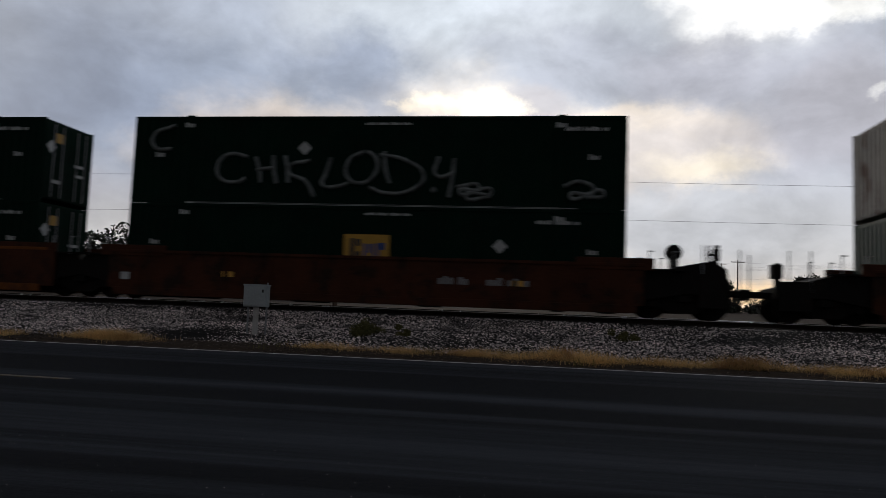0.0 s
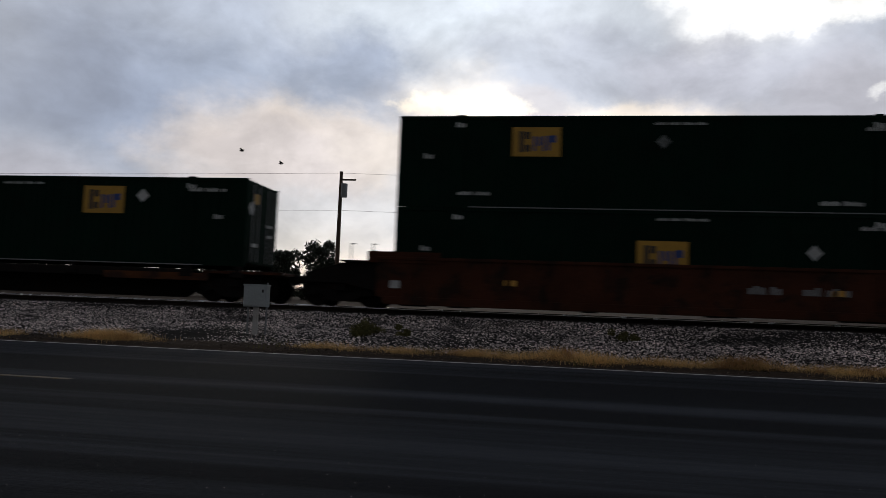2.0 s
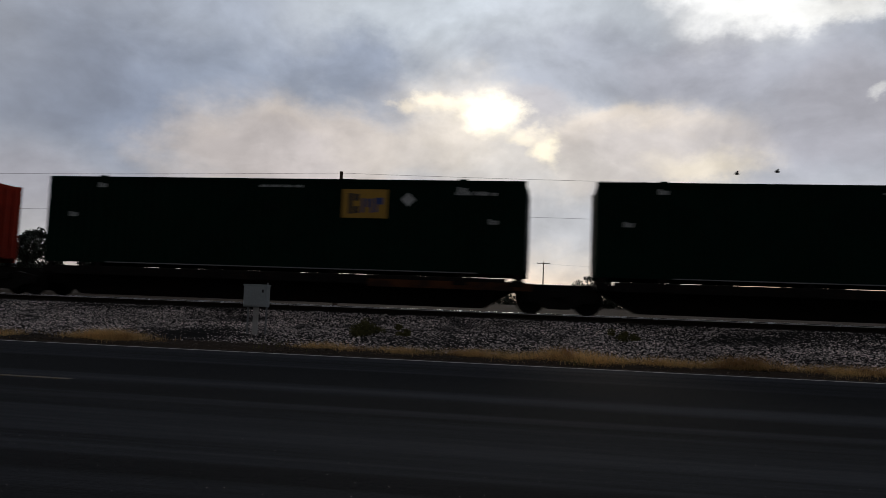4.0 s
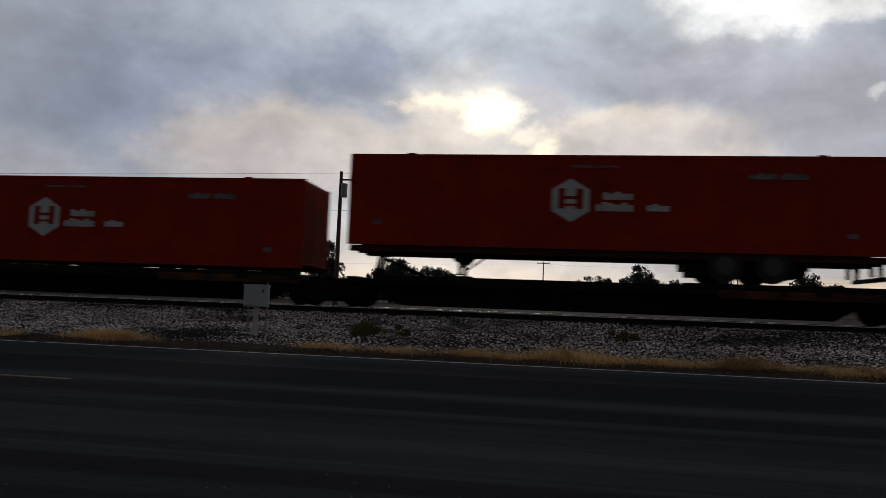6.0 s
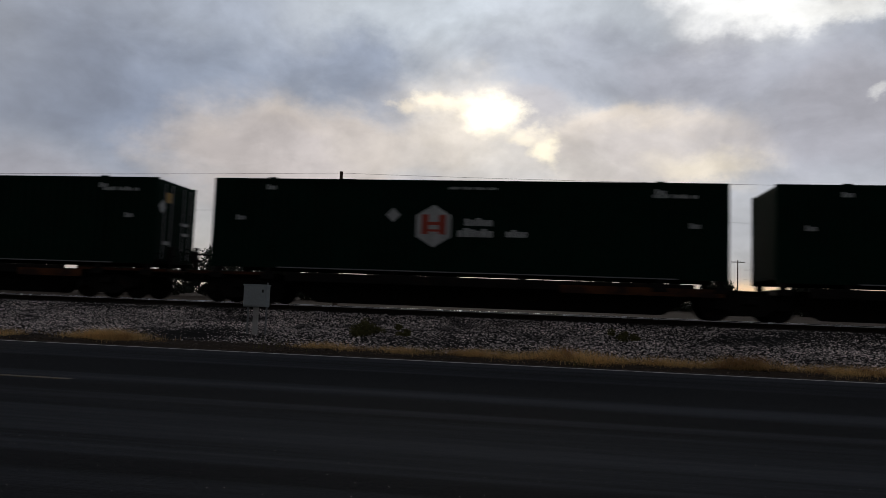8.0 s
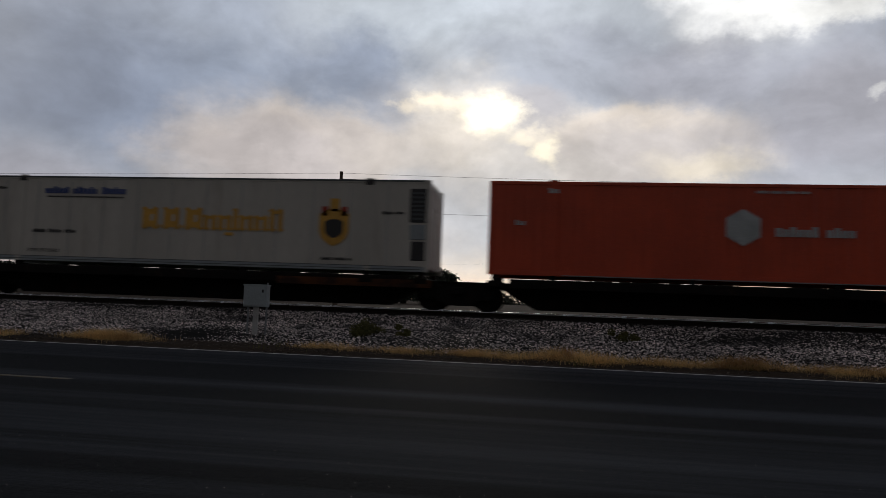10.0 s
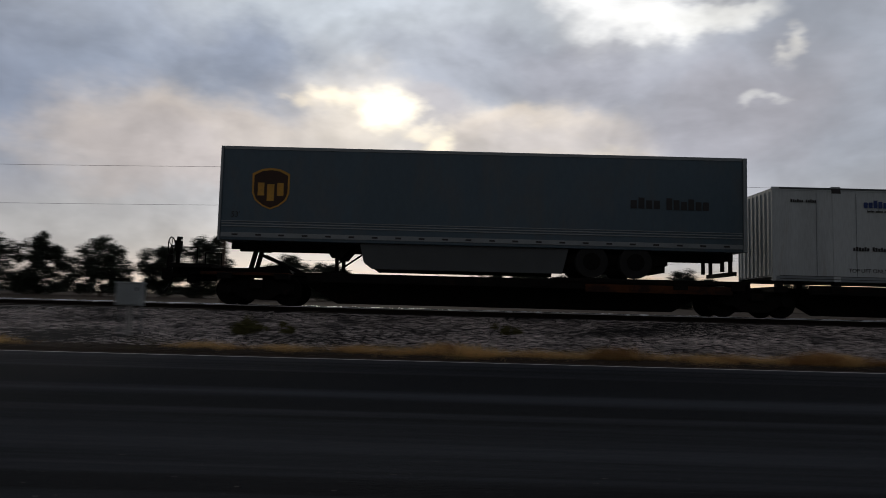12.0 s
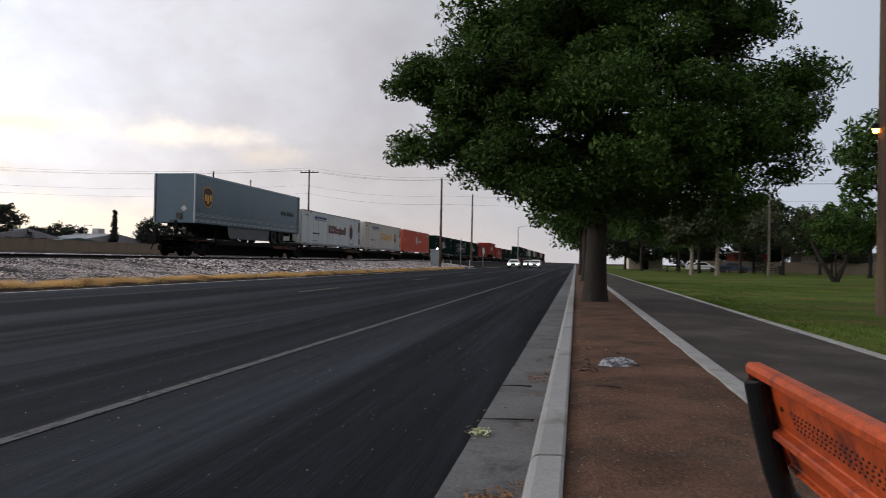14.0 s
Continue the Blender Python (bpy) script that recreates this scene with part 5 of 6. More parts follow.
cab = thing("utility_box", "grey metal utility box on a white post beside the ballast", "utility box")
part("cabinet", boxes((-0.275, 0.275, -0.14, 0.14, 0.72, 1.23), bevel=0.012), "box_grey", cab)
part("lid_edge", boxes((-0.29, 0.29, -0.155, 0.155, 1.22, 1.25), bevel=0.006), "box_grey", cab)
part("door", boxes((-0.25, 0.25, -0.152, -0.14, 0.75, 1.20), bevel=0.004), "box_grey", cab, "grey metal door")
part("lock", boxes((0.17, 0.21, -0.165, -0.15, 1.06, 1.13)), "mark_dark", cab)
part("post", boxes((-0.055, 0.055, -0.05, 0.05, -0.15, 0.73), bevel=0.01), "post_white", cab, "white painted post")
for x in (-0.21, 0.235):
    part("side_leg", rod(bmesh.new(), (x, 0.06, -0.12), (x, 0.06, 1.30 if x > 0 else 0.73), 0.022, sides=6), "galv", cab)
cab.matrix_basis = pose(-6.9, 16.35, 0.16, 0, 0, 4)


def blades(name, centres, per, spread, height, width, material, label, category, lean=0.35, zf=None):
    """Thin grass blades round each centre, in one mesh."""
    verts, faces = [], []
    for cx, cy, k in centres:
        for _ in range(max(1, int(per * k))):
            x, y = cx + rng.normal(0, spread), cy + rng.normal(0, spread * 0.45)
            z = zf(x, y)
            h = height * rng.uniform(0.3, 1.15) * (0.35 + 0.65 * k)
            a, l = rng.uniform(0, 6.283), lean * rng.uniform(0.2, 1.4)
            dx, dy = math.cos(a), math.sin(a)
            n = len(verts)
            wx, wy = -dy * width, dx * width
            m = (x + dx * h * l * 0.35, y + dy * h * l * 0.35, z + h * 0.6)
            verts += [(x - wx, y - wy, z - 0.02), (x + wx, y + wy, z - 0.02), (m[0] + wx * 0.7, m[1] + wy * 0.7, m[2]), (m[0] - wx * 0.7, m[1] - wy * 0.7, m[2]),
                      (x + dx * h * l, y + dy * h * l, z + h * 0.95)]
            faces += [(n, n + 1, n + 2, n + 3), (n + 3, n + 2, n + 4)]
    ob = from_arrays(name, verts, faces, material)
    return tagged(ob, label, category, kind="stuff")


def side_z(x, y):
    return float(np.interp(y, [14.25, 14.6, 15.3, 16.2, 18.5], [-0.03, 0.03, 0.10, 0.20, 0.45]))


MOUNDS = ((-20.5, 1.6, 1.1), (-16.0, 1.3, 1.0), (-12.6, 0.8, 0.5), (-9.8, 0.75, 1.25), (-4.7, 0.45, 0.9), (-2.9, 0.6, 0.5), (-1.3, 0.7, 0.9), (0.5, 0.9, 1.1), (2.1, 0.6, 0.7), (3.9, 0.7, 1.35), (5.8, 0.9, 0.9),
          (8.2, 1.0, 1.2), (11.0, 1.2, 0.9), (14.2, 1.0, 1.2))


def growth(x):
    """How tall the dry grass stands at x: mounds with gaps, uneven further on."""
    g = max(k * math.exp(-((x - m) / w_) ** 2) for m, w_, k in MOUNDS)
    if x > 15 or x < -21:
        g = max(g, 0.75 + 0.8 * noise.noise((x * 0.35, 2.0, 0.0)))
    if -1.6 < x < 15:
        g = max(g, 0.5)
    return g + 0.25 * noise.noise((x * 2.3, 5.0, 0.0))


dry = []
for i in range(1700):
    x = rng.uniform(-32, 95)
    g = growth(x)
    if g > 0.16:
        dry.append((x, 14.98 + rng.normal(0, 0.10 + 0.10 * min(g, 1.2)), min(g, 1.4)))
blades("dry_grass", dry, 200, 0.24, 0.19, 0.0022, "dry_grass", "mounds of dry straw-coloured grass along the road edge", "grass", 1.5, side_z)
blades("roadside_weeds", [(rng.uniform(-30, 40), 15.0 + rng.normal(0, 0.2), rng.uniform(0.4, 1)) for _ in range(26)], 46, 0.28, 0.22, 0.006, "green_weed", "low olive-green weeds among the dry grass", "weeds", 0.6, side_z)
tagged(scatter_stones("shoulder_gravel", 9000, -26, 40, 13.95, 15.3, 0.012, 0.035, lambda x, y: np.interp(y, [13.9, 14.35, 14.6, 15.3], [0.0, -0.04, 0.03, 0.10]), "brown_gravel"), "fine brown gravel on the road shoulder", "gravel", kind="stuff")
tagged(scatter_stones("road_grit", 1300, -9, 12, 0.9, 6.0, 0.002, 0.006, lambda x, y: 0.012 + 0 * x, "grit"), "pale grit scattered on the asphalt", "grit", kind="stuff")


# ---- poles and wires ----
def pole(x, y, z, top, label, arms=1, lean=0.0, r=0.15, lamp=False, turn=0):
    ob = thing("utility_pole", label, "pole", "utility poles", at=pose(x, y, z, 0, lean, turn))
    part("shaft", rod(bmesh.new(), (0, 0, -0.3), (0, 0, top - z), r, r * 0.62, 10), "wood_pole", ob)
    for k in range(arms):
        zz = top - z - 0.35 - 0.9 * k
        arm = part("crossarm", boxes((-0.06, 0.06, -1.2, 1.2, zz - 0.06, zz + 0.06), bevel=0.01), "wood_pole", ob)
        for yy in (-1.1, -0.45, 0.45, 1.1):
            part("insulator", rod(bmesh.new(), (0, yy, zz + 0.05), (0, yy, zz + 0.26), 0.045, 0.03, 6), "galv", arm)
    if lamp:
        part("lamp_arm", rod(bmesh.new(), (0, 0, top - z - 1.0), (1.8, -0.6, top - z - 0.7), 0.035, sides=6), "galv", ob)
    return ob


pole(-14.0, 46, 0.7, 9.85, "brown wooden utility pole with a transformer", 0, r=0.17)
tr = [o for o in scene.objects if o.name.startswith("utility_pole")][0]
part("transformer", rod(bmesh.new(), (0.3, -0.2, 7.4), (0.3, -0.2, 8.3), 0.22, sides=12), "galv", tr, "grey transformer drum")
part("bracket", boxes((-0.05, 1.0, -0.05, 0.05, 8.55, 8.65)), "wood_pole", tr)
W_LABEL = "tall brown wooden utility pole with a crossarm"
for x, y, z, top, arms in ((33.5, 138, 0.75, 11.9, 1), (-1.6, 140, 0.75, 10.8, 1), (86.2, 46, 0.7, 11.9, 0), (97.0, 46, 0.7, 12.0, 0), (87.4, 33.5, 0.7, 12.2, 1), (44.5, 200, 0.75, 16.0, 1)):
    pole(x, y, z, top, W_LABEL if arms else "tall brown wooden utility pole", arms, turn=90 if y > 100 else 0)
for x, y, top in ((86.0, 16.1, 10.9), (113.0, 16.2, 11.5)):
    pole(x, y, 0.1, top, "tall dark wooden pole beside the road", 0, r=0.17)


def wire(points, sag, label="thin black overhead wire"):
    cu = bpy.data.curves.new("overhead_wire", "CURVE")
    cu.dimensions, cu.bevel_depth, cu.bevel_resolution = "3D", 0.009, 1
    for a, b in zip(points, points[1:]):
        sp = cu.splines.new("POLY")
        sp.points.add(16)
        for i in range(17):
            k = i / 16
            p = Vector(a).lerp(Vector(b), k)
            sp.points[i].co = (p.x, p.y, p.z - sag * 4 * k * (1 - k), 1)
    cu.materials.append(M["wire"])
    return tagged(new("overhead_wire", cu), label, "wire", "overhead wires")


pole(33.6, 46, 0.7, 10.3, "brown wooden utility pole with a lamp arm", 0, r=0.17, lamp=True)
wire([(-75, 46, 9.6), (-14, 46, 9.75), (33.6, 46, 9.3)], 0.22)
wire([(-75, 46, 7.0), (-14, 46, 7.25), (33.6, 46, 7.0)], 0.2)
wire([(-100, 139, 9.6), (-1.6, 140, 10.4), (33.5, 138, 11.5), (130, 138, 11.5)], 0.8)
for dy, z in ((-1.1, 12.0), (0.45, 12.25), (1.1, 12.6), (0, 10.2), (0.1, 9.2)):
    wire([(40, 160, z - 0.6), (84 + dy, 75, z - 0.3), (87.4 + dy, 33.5, z), (86.0 + dy, 16.1, z - 1.4), (86 + dy, -60, z - 1.4)], 0.5)

# ---- trees ----


def leaf_cloud(name, clumps, per, size, material, parent, squash=0.8, label=""):
    """Many small folded leaves round the clump centres (x, y, z, r)."""
    c = np.array(clumps, float)
    n = len(c) * per
    idx = np.repeat(np.arange(len(c)), per)
    d = rng.normal(0, 1, (n, 3))
    d /= np.linalg.norm(d, axis=1)[:, None]
    p = c[idx, :3] + d * (c[idx, 3] * rng.uniform(0.15, 1.0, n) ** 0.6)[:, None] * np.array([1, 1, squash])
    a = rng.normal(0, 1, (n, 3))
    a[:, 2] -= 0.5
    a /= np.linalg.norm(a, axis=1)[:, None]
    b = np.cross(a, rng.normal(0, 1, (n, 3)))
    b /= np.linalg.norm(b, axis=1)[:, None]
    s = (size * rng.uniform(0.6, 1.3, n))[:, None]
    nn = np.cross(a, b)
    v = np.stack([p - a * s, p + b * s * 0.38 + nn * s * 0.12, p + a * s, p - b * s * 0.38 + nn * s * 0.12], 1).reshape(-1, 3)
    f = np.arange(4 * n).reshape(-1, 4)
    ob = from_arrays(name, v.tolist(), f.tolist(), material)
    ob.parent = parent
    tagged(ob, label, kind="stuff")
    return ob


def loft_trunk(bm, pts, rad, seed, sides=18, steps=5):
    """A furrowed trunk through the points, flared at the root."""
    rings = []
    for i in range(len(pts) - 1):
        for k in range(steps + (i == len(pts) - 2)):
            f = k / steps
            c, r0 = pts[i].lerp(pts[i + 1], f), rad[i] + (rad[i + 1] - rad[i]) * f
            flare = 1.0 + 0.45 * math.exp(-max(0.0, c.z) / (rad[0] * 0.9))
            ring = []
            for j in range(sides):
                a = 2 * math.pi * j / sides
                rough_r = r0 * flare * (1 + 0.13 * noise.noise((math.cos(a) * 2.2 + seed, math.sin(a) * 2.2, c.z * 0.8)) + 0.05 * noise.noise((math.cos(a) * 7, math.sin(a) * 7 + seed, c.z * 2.5)))
                ring.append(bm.verts.new((c.x + rough_r * math.cos(a), c.y + rough_r * math.sin(a), c.z)))
            rings.append(ring)
    for lo, hi in zip(rings, rings[1:]):
        for j in range(sides):
            bm.faces.new((lo[j], lo[(j + 1) % sides], hi[(j + 1) % sides], hi[j]))
    bm.faces.new(rings[-1])


def tree(name, label, base, height, radius, low, n_clumps, per, leaf, leaf_mat="leaf", bark="bark", trunk_r=0.2, seed=1, clump_r=0.8, off=(0, 0), fork=0.35, ry=None, group="", category="tree", egg=0.0, rough=0.30, lobes=None, squash=0.8):
    """A tapered trunk with limbs and a ragged crown of leaf clumps. low: height of the crown's underside; ry: its half width across."""
    r = random.Random(seed)
    ob = thing(name, label, category, group)
    ry = ry or radius
    mid, hz = (height + low) / 2, (height - low) / 2
    clumps = []
    weights = [(a * b * c) ** 0.8 for *_, a, b, c in lobes] if lobes else []
    while lobes and len(clumps) < n_clumps:
        x, y, z, a, b, c = r.choices(lobes, weights)[0]
        v = Vector((r.gauss(0, 1), r.gauss(0, 1), r.gauss(0, 1))).normalized() * r.random() ** 0.45
        k = 0.95 + 0.35 * noise.noise(Vector((v.x * 2 + x, v.y * 2 + y, v.z * 2 + z)))
        clumps.append((x + v.x * a * k, y + v.y * b * k, z + v.z * c * k, clump_r * r.uniform(0.45, 1.1)))
    while len(clumps) < n_clumps:
        x, y, z = r.uniform(-1, 1), r.uniform(-1, 1), r.uniform(-1, 1)
        q = math.sqrt(x * x + y * y + z * z)
        bumpy = 0.86 + rough * noise.noise((x * 2.2 + seed, y * 2.2, z * 2.2))
        if q > bumpy or (q < 0.40 and r.random() < 0.4):
            continue
        wide = 1.0 - egg * z
        clumps.append((off[0] + x * radius * wide, off[1] + y * ry * wide, mid + z * hz, clump_r * r.uniform(0.55, 1.15)))
    bm = bmesh.new()
    top = low + (height - low) * fork
    pts = [Vector((0, 0, -0.15)), Vector((r.uniform(-0.05, 0.05), r.uniform(-0.05, 0.05), top * 0.35)), Vector((off[0] * 0.1, off[1] * 0.15, top * 0.7)), Vector((off[0] * 0.3, off[1] * 0.3, top))]
    rad = [trunk_r * 1.12, trunk_r * 0.95, trunk_r * 0.88, trunk_r * 0.7]
    loft_trunk(bm, pts, rad, seed)
    part("trunk", bm, bark, ob, smooth=True)
    limbs = []
    for k in range(7):
        bm = bmesh.new()
        tgt = Vector(clumps[(k * 37) % len(clumps)][:3])
        start = pts[2].lerp(pts[3], r.random())
        m = start.lerp(tgt, 0.5) + Vector((0, 0, 0.25))
        rod(bm, start, m, trunk_r * 0.42, trunk_r * 0.25, 7)
        rod(bm, m, tgt, trunk_r * 0.25, trunk_r * 0.08, 6)
        part("limb", bm, bark, ob)
        limbs += [m, m.lerp(tgt, 0.5)]
    bm = bmesh.new()
    for cl in clumps[::max(1, len(clumps) // 70)]:
        t = Vector(cl[:3])
        s = min(limbs, key=lambda q: (q - t).length)
        rod(bm, s, t, trunk_r * 0.12, trunk_r * 0.03, 5)
    tagged(part("branchwork", bm, bark, ob), kind="stuff")
    leaf_cloud("crown", clumps, per, leaf, leaf_mat, ob, squash)
    ob.matrix_basis = pose(*base, 0, 0, 0)
    return ob


LOBES = ((0.0, 4.1, 5.3, 1.5, 1.0, 0.75), (0.0, 4.35, 3.6, 1.4, 0.85, 0.45), (0.2, 3.0, 4.5, 1.8, 1.2, 1.1), (0.3, 2.0, 6.3, 2.6, 1.7, 1.6), (0.3, 0.6, 8.2, 2.8, 2.6, 2.0), (-0.6, 1.6, 3.3, 1.8, 1.2, 0.9),
         (0.0, 0.6, 2.5, 1.8, 1.1, 0.7), (-0.8, 0.2, 4.8, 2.4, 1.8, 1.2), (0.5, -1.0, 6.4, 3.0, 2.0, 1.6), (0.3, -2.8, 7.8, 2.0, 1.2, 0.9), (-0.5, -1.8, 4.2, 2.6, 1.7, 1.1), (0.2, -2.9, 5.2, 2.2, 1.2, 0.9),
         (0.0, -5.05, 5.5, 0.8, 0.5, 0.30), (0.0, -4.2, 4.75, 1.2, 0.7, 0.40), (0.2, -5.6, 4.15, 0.6, 0.45, 0.15), (0.2, -2.5, 2.9, 2.2, 1.5, 0.75), (0.0, -4.2, 3.3, 1.0, 0.5, 0.25), (0.2, -1.1, 2.3, 1.9, 0.9, 0.55),
         (-0.8, 2.4, 5.2, 2.0, 1.5, 1.2), (-1.0, -0.8, 3.4, 2.2, 1.7, 0.9), (-0.6, 2.9, 3.6, 1.6, 1.1, 0.7), (0.3, -3.2, 6.6, 1.8, 1.2, 0.9), (-0.6, -3.2, 4.1, 1.8, 1.2, 0.8), (0.4, 0.2, 6.2, 2.6, 2.0, 1.6), (0.0, -5.2, 4.7, 0.8, 0.45, 0.28), (0.0, -4.5, 5.3, 1.0, 0.5, 0.35), (0.0, -4.0, 3.9, 1.2, 0.6, 0.4))
for cx, cy, cz, rad, n_, lab in ((-4.45, 17.2, 0.30, 0.42, 13, "small dark olive-green shrub growing from the ballast"), (-3.5, 17.3, 0.32, 0.25, 5, "low dark weed beside the shrub on the ballast"), (1.9, 18.2, 0.42, 0.30, 7, "sparse low shrub on the ballast bank")):
    bush = leaf_cloud("shrub", [(cx + rng.normal(0, rad * 0.45), cy + rng.normal(0, rad * 0.4), cz + abs(rng.normal(0, rad * 0.45)), rad * 0.42) for _ in range(n_)], 150, 0.034, "green_weed", None)
    tagged(bush, lab, "shrub")
main_tree = tree("tree", "large spreading leafy green shade tree on the dirt verge", (17.8, -0.45, 0.0), 9.7, 4.9, 1.75, 940, 300, 0.066, trunk_r=0.235, seed=11, clump_r=0.64, squash=0.65, off=(0, -0.45), ry=5.0, fork=0.28, lobes=LOBES)
for i, (x, y, h, rr) in enumerate(((37, -0.5, 8.5, 3.6), (58, -0.4, 8, 3.8), (82, -0.5, 9, 4.0))):
    tree("tree", "leafy street tree further along the verge", (x, y, 0.11), h, rr, 2.2, 70, 70, 0.22, trunk_r=0.2, seed=20 + i, clump_r=1.0)

# park trees
tree("tree", "big leafy park tree standing beyond the lamp post", (44, -17.4, 0.12), 10.0, 3.3, 2.6, 90, 90, 0.2, trunk_r=0.22, seed=31, clump_r=1.0)
for i, (x, y, h, rr, low, lm, bk) in enumerate(((71, -10.6, 7.0, 3.2, 2.3, "leaf_olive", "pale_bark"), (71, -12.9, 8.5, 3.8, 2.6, "leaf_olive", "pale_bark"),                                             (88, -14, 10, 5, 2.2, "leaf", "bark"), (95, -20, 11, 5.5, 2.5, "leaf", "bark"), (84, -22, 8, 4.2, 2.4, "leaf_olive", "bark"), (105, -9, 11, 5, 2, "leaf", "bark"),
                                            (112, -15, 12, 6, 2, "leaf", "bark"), (120, -28, 12, 6, 2, "leaf", "bark"), (98, -30, 9, 4.5, 2, "leaf", "bark"), (130, -20, 12, 7, 2, "leaf", "bark"), (74, -27, 8, 4, 2.3, "leaf", "bark"))):
    tree("tree", "leafy green park tree on the lawn", (x, y, 0.12), h, rr, low, 60, 60, 0.26, lm, bk, 0.17, 40 + i, 1.05, fork=0.3, group="park trees")

ft = tree("tree", "small park tree with a forked leaning trunk", (50, -16.2, 0.12), 4.5, 1.9, 2.1, 40, 80, 0.15, "leaf", "bark", 0.05, 39, 0.8, fork=0.1)
for sy, tip in ((1, 1.5), (-1, -1.0)):
    part("trunk", rod(rod(bmesh.new(), (0, 0, -0.1), (0, tip * 0.55, 1.3), 0.17, 0.13, 10), (0, tip * 0.55, 1.3), (0.2, tip * 0.95, 2.7), 0.13, 0.08, 10), "bark", ft)
# far park trees: the darker leaf colour stands in for their shade
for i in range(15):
    tree("tree", "dense park tree at the far side of the lawn, leaves coloured dark for shade", (118 + 9 * (i % 3), -4.5 - 3.7 * i, 0.12), 8.5 + (i * 37 % 5) * 0.7, 5.2, 0.7, 60, 70, 0.36, "leaf_dark", "bark", 0.2, 140 + i, 1.35, fork=0.4, group="park trees")
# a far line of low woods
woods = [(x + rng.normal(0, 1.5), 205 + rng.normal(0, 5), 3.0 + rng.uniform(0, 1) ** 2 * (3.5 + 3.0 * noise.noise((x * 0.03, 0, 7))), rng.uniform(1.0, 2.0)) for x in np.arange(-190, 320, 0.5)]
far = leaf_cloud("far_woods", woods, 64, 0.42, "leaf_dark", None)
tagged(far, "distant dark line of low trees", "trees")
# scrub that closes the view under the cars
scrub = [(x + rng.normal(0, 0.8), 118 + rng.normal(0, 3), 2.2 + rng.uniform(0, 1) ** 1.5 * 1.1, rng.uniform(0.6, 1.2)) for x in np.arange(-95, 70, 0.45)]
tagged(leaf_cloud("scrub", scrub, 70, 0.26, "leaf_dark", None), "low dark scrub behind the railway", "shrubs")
# dark trees behind the railway
B_LABEL = "dark bushy tree behind the railway"
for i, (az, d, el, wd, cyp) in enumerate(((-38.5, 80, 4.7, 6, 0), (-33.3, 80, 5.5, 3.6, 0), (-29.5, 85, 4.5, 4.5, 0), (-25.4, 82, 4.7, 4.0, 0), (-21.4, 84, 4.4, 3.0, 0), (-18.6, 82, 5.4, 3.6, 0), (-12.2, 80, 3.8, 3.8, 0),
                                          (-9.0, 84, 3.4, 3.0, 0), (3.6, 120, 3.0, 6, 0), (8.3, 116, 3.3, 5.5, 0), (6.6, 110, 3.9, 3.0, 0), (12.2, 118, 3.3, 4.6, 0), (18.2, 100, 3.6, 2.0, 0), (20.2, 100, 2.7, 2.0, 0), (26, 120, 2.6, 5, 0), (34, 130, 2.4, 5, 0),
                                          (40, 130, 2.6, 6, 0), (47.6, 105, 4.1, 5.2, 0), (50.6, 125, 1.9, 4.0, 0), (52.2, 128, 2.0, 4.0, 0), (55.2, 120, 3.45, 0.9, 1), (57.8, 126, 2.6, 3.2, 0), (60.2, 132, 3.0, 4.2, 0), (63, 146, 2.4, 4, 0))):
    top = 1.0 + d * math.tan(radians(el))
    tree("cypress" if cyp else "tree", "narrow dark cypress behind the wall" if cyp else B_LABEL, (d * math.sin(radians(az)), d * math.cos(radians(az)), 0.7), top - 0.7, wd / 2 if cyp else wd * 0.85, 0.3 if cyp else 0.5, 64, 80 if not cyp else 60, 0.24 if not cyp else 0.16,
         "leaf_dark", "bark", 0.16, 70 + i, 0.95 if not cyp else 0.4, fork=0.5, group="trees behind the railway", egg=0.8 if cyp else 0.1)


# ---- houses and sheds behind the wall ----
def house(x, y, w_, d_, h, rise, roof, label, cooler=False):
    ob = thing("house", label, "house", at=pose(x, y, 1.0, 0, 0, -6))
    body = part("wall", boxes((-w_ / 2, w_ / 2, -d_ / 2, d_ / 2, -0.2, h)), "stucco", ob)
    bm = bmesh.new()
    e = 0.5
    pts = [(-w_ / 2 - e, h), (0, h + rise), (w_ / 2 + e, h), (w_ / 2 + e, h - 0.14), (-w_ / 2 - e, h - 0.14)]
    prism(bm, pts, -d_ / 2 - e, d_ / 2 + e)
    part("roof", bm, roof, ob)
    for k in (-0.28, 0.1, 0.32):
        wn = part("window", boxes((k * w_ - 0.5, k * w_ + 0.5, -d_ / 2 - 0.03, -d_ / 2 + 0.02, 0.95, 1.95)), "car_glass", ob)
        part("sill", boxes((k * w_ - 0.58, k * w_ + 0.58, -d_ / 2 - 0.05, -d_ / 2 - 0.028, 0.88, 0.96)), "post_white", wn)
    if cooler:
        part("roof_cooler", boxes((1.0, 2.4, -0.6, 0.6, h + rise * 0.62, h + rise + 0.85), bevel=0.04), "post_white", ob, "white rooftop evaporative cooler")
        part("roof_vent", rod(rod(bmesh.new(), (-1.2, 0, h), (-1.2, 0, h + rise + 1.3), 0.06), (-1.2, 0, h + rise + 1.25), (0.4, 0, h + rise + 1.3), 0.04), "galv", ob)
    return ob


house(80.5, 72, 9, 8, 2.0, 1.0, "roof_grey", "pale house with a grey shingle roof")
house(100.5, 74, 15, 9, 1.9, 1.2, "roof_grey", "low house with a pale grey roof and rooftop cooler", True)
house(90, 71, 7, 6, 1.7, 0.45, "roof_dark", "small shed with a green-dark roof")
house(40, 92, 14, 9, 1.9, 0.8, "roof_grey", "low stucco house with a grey roof")


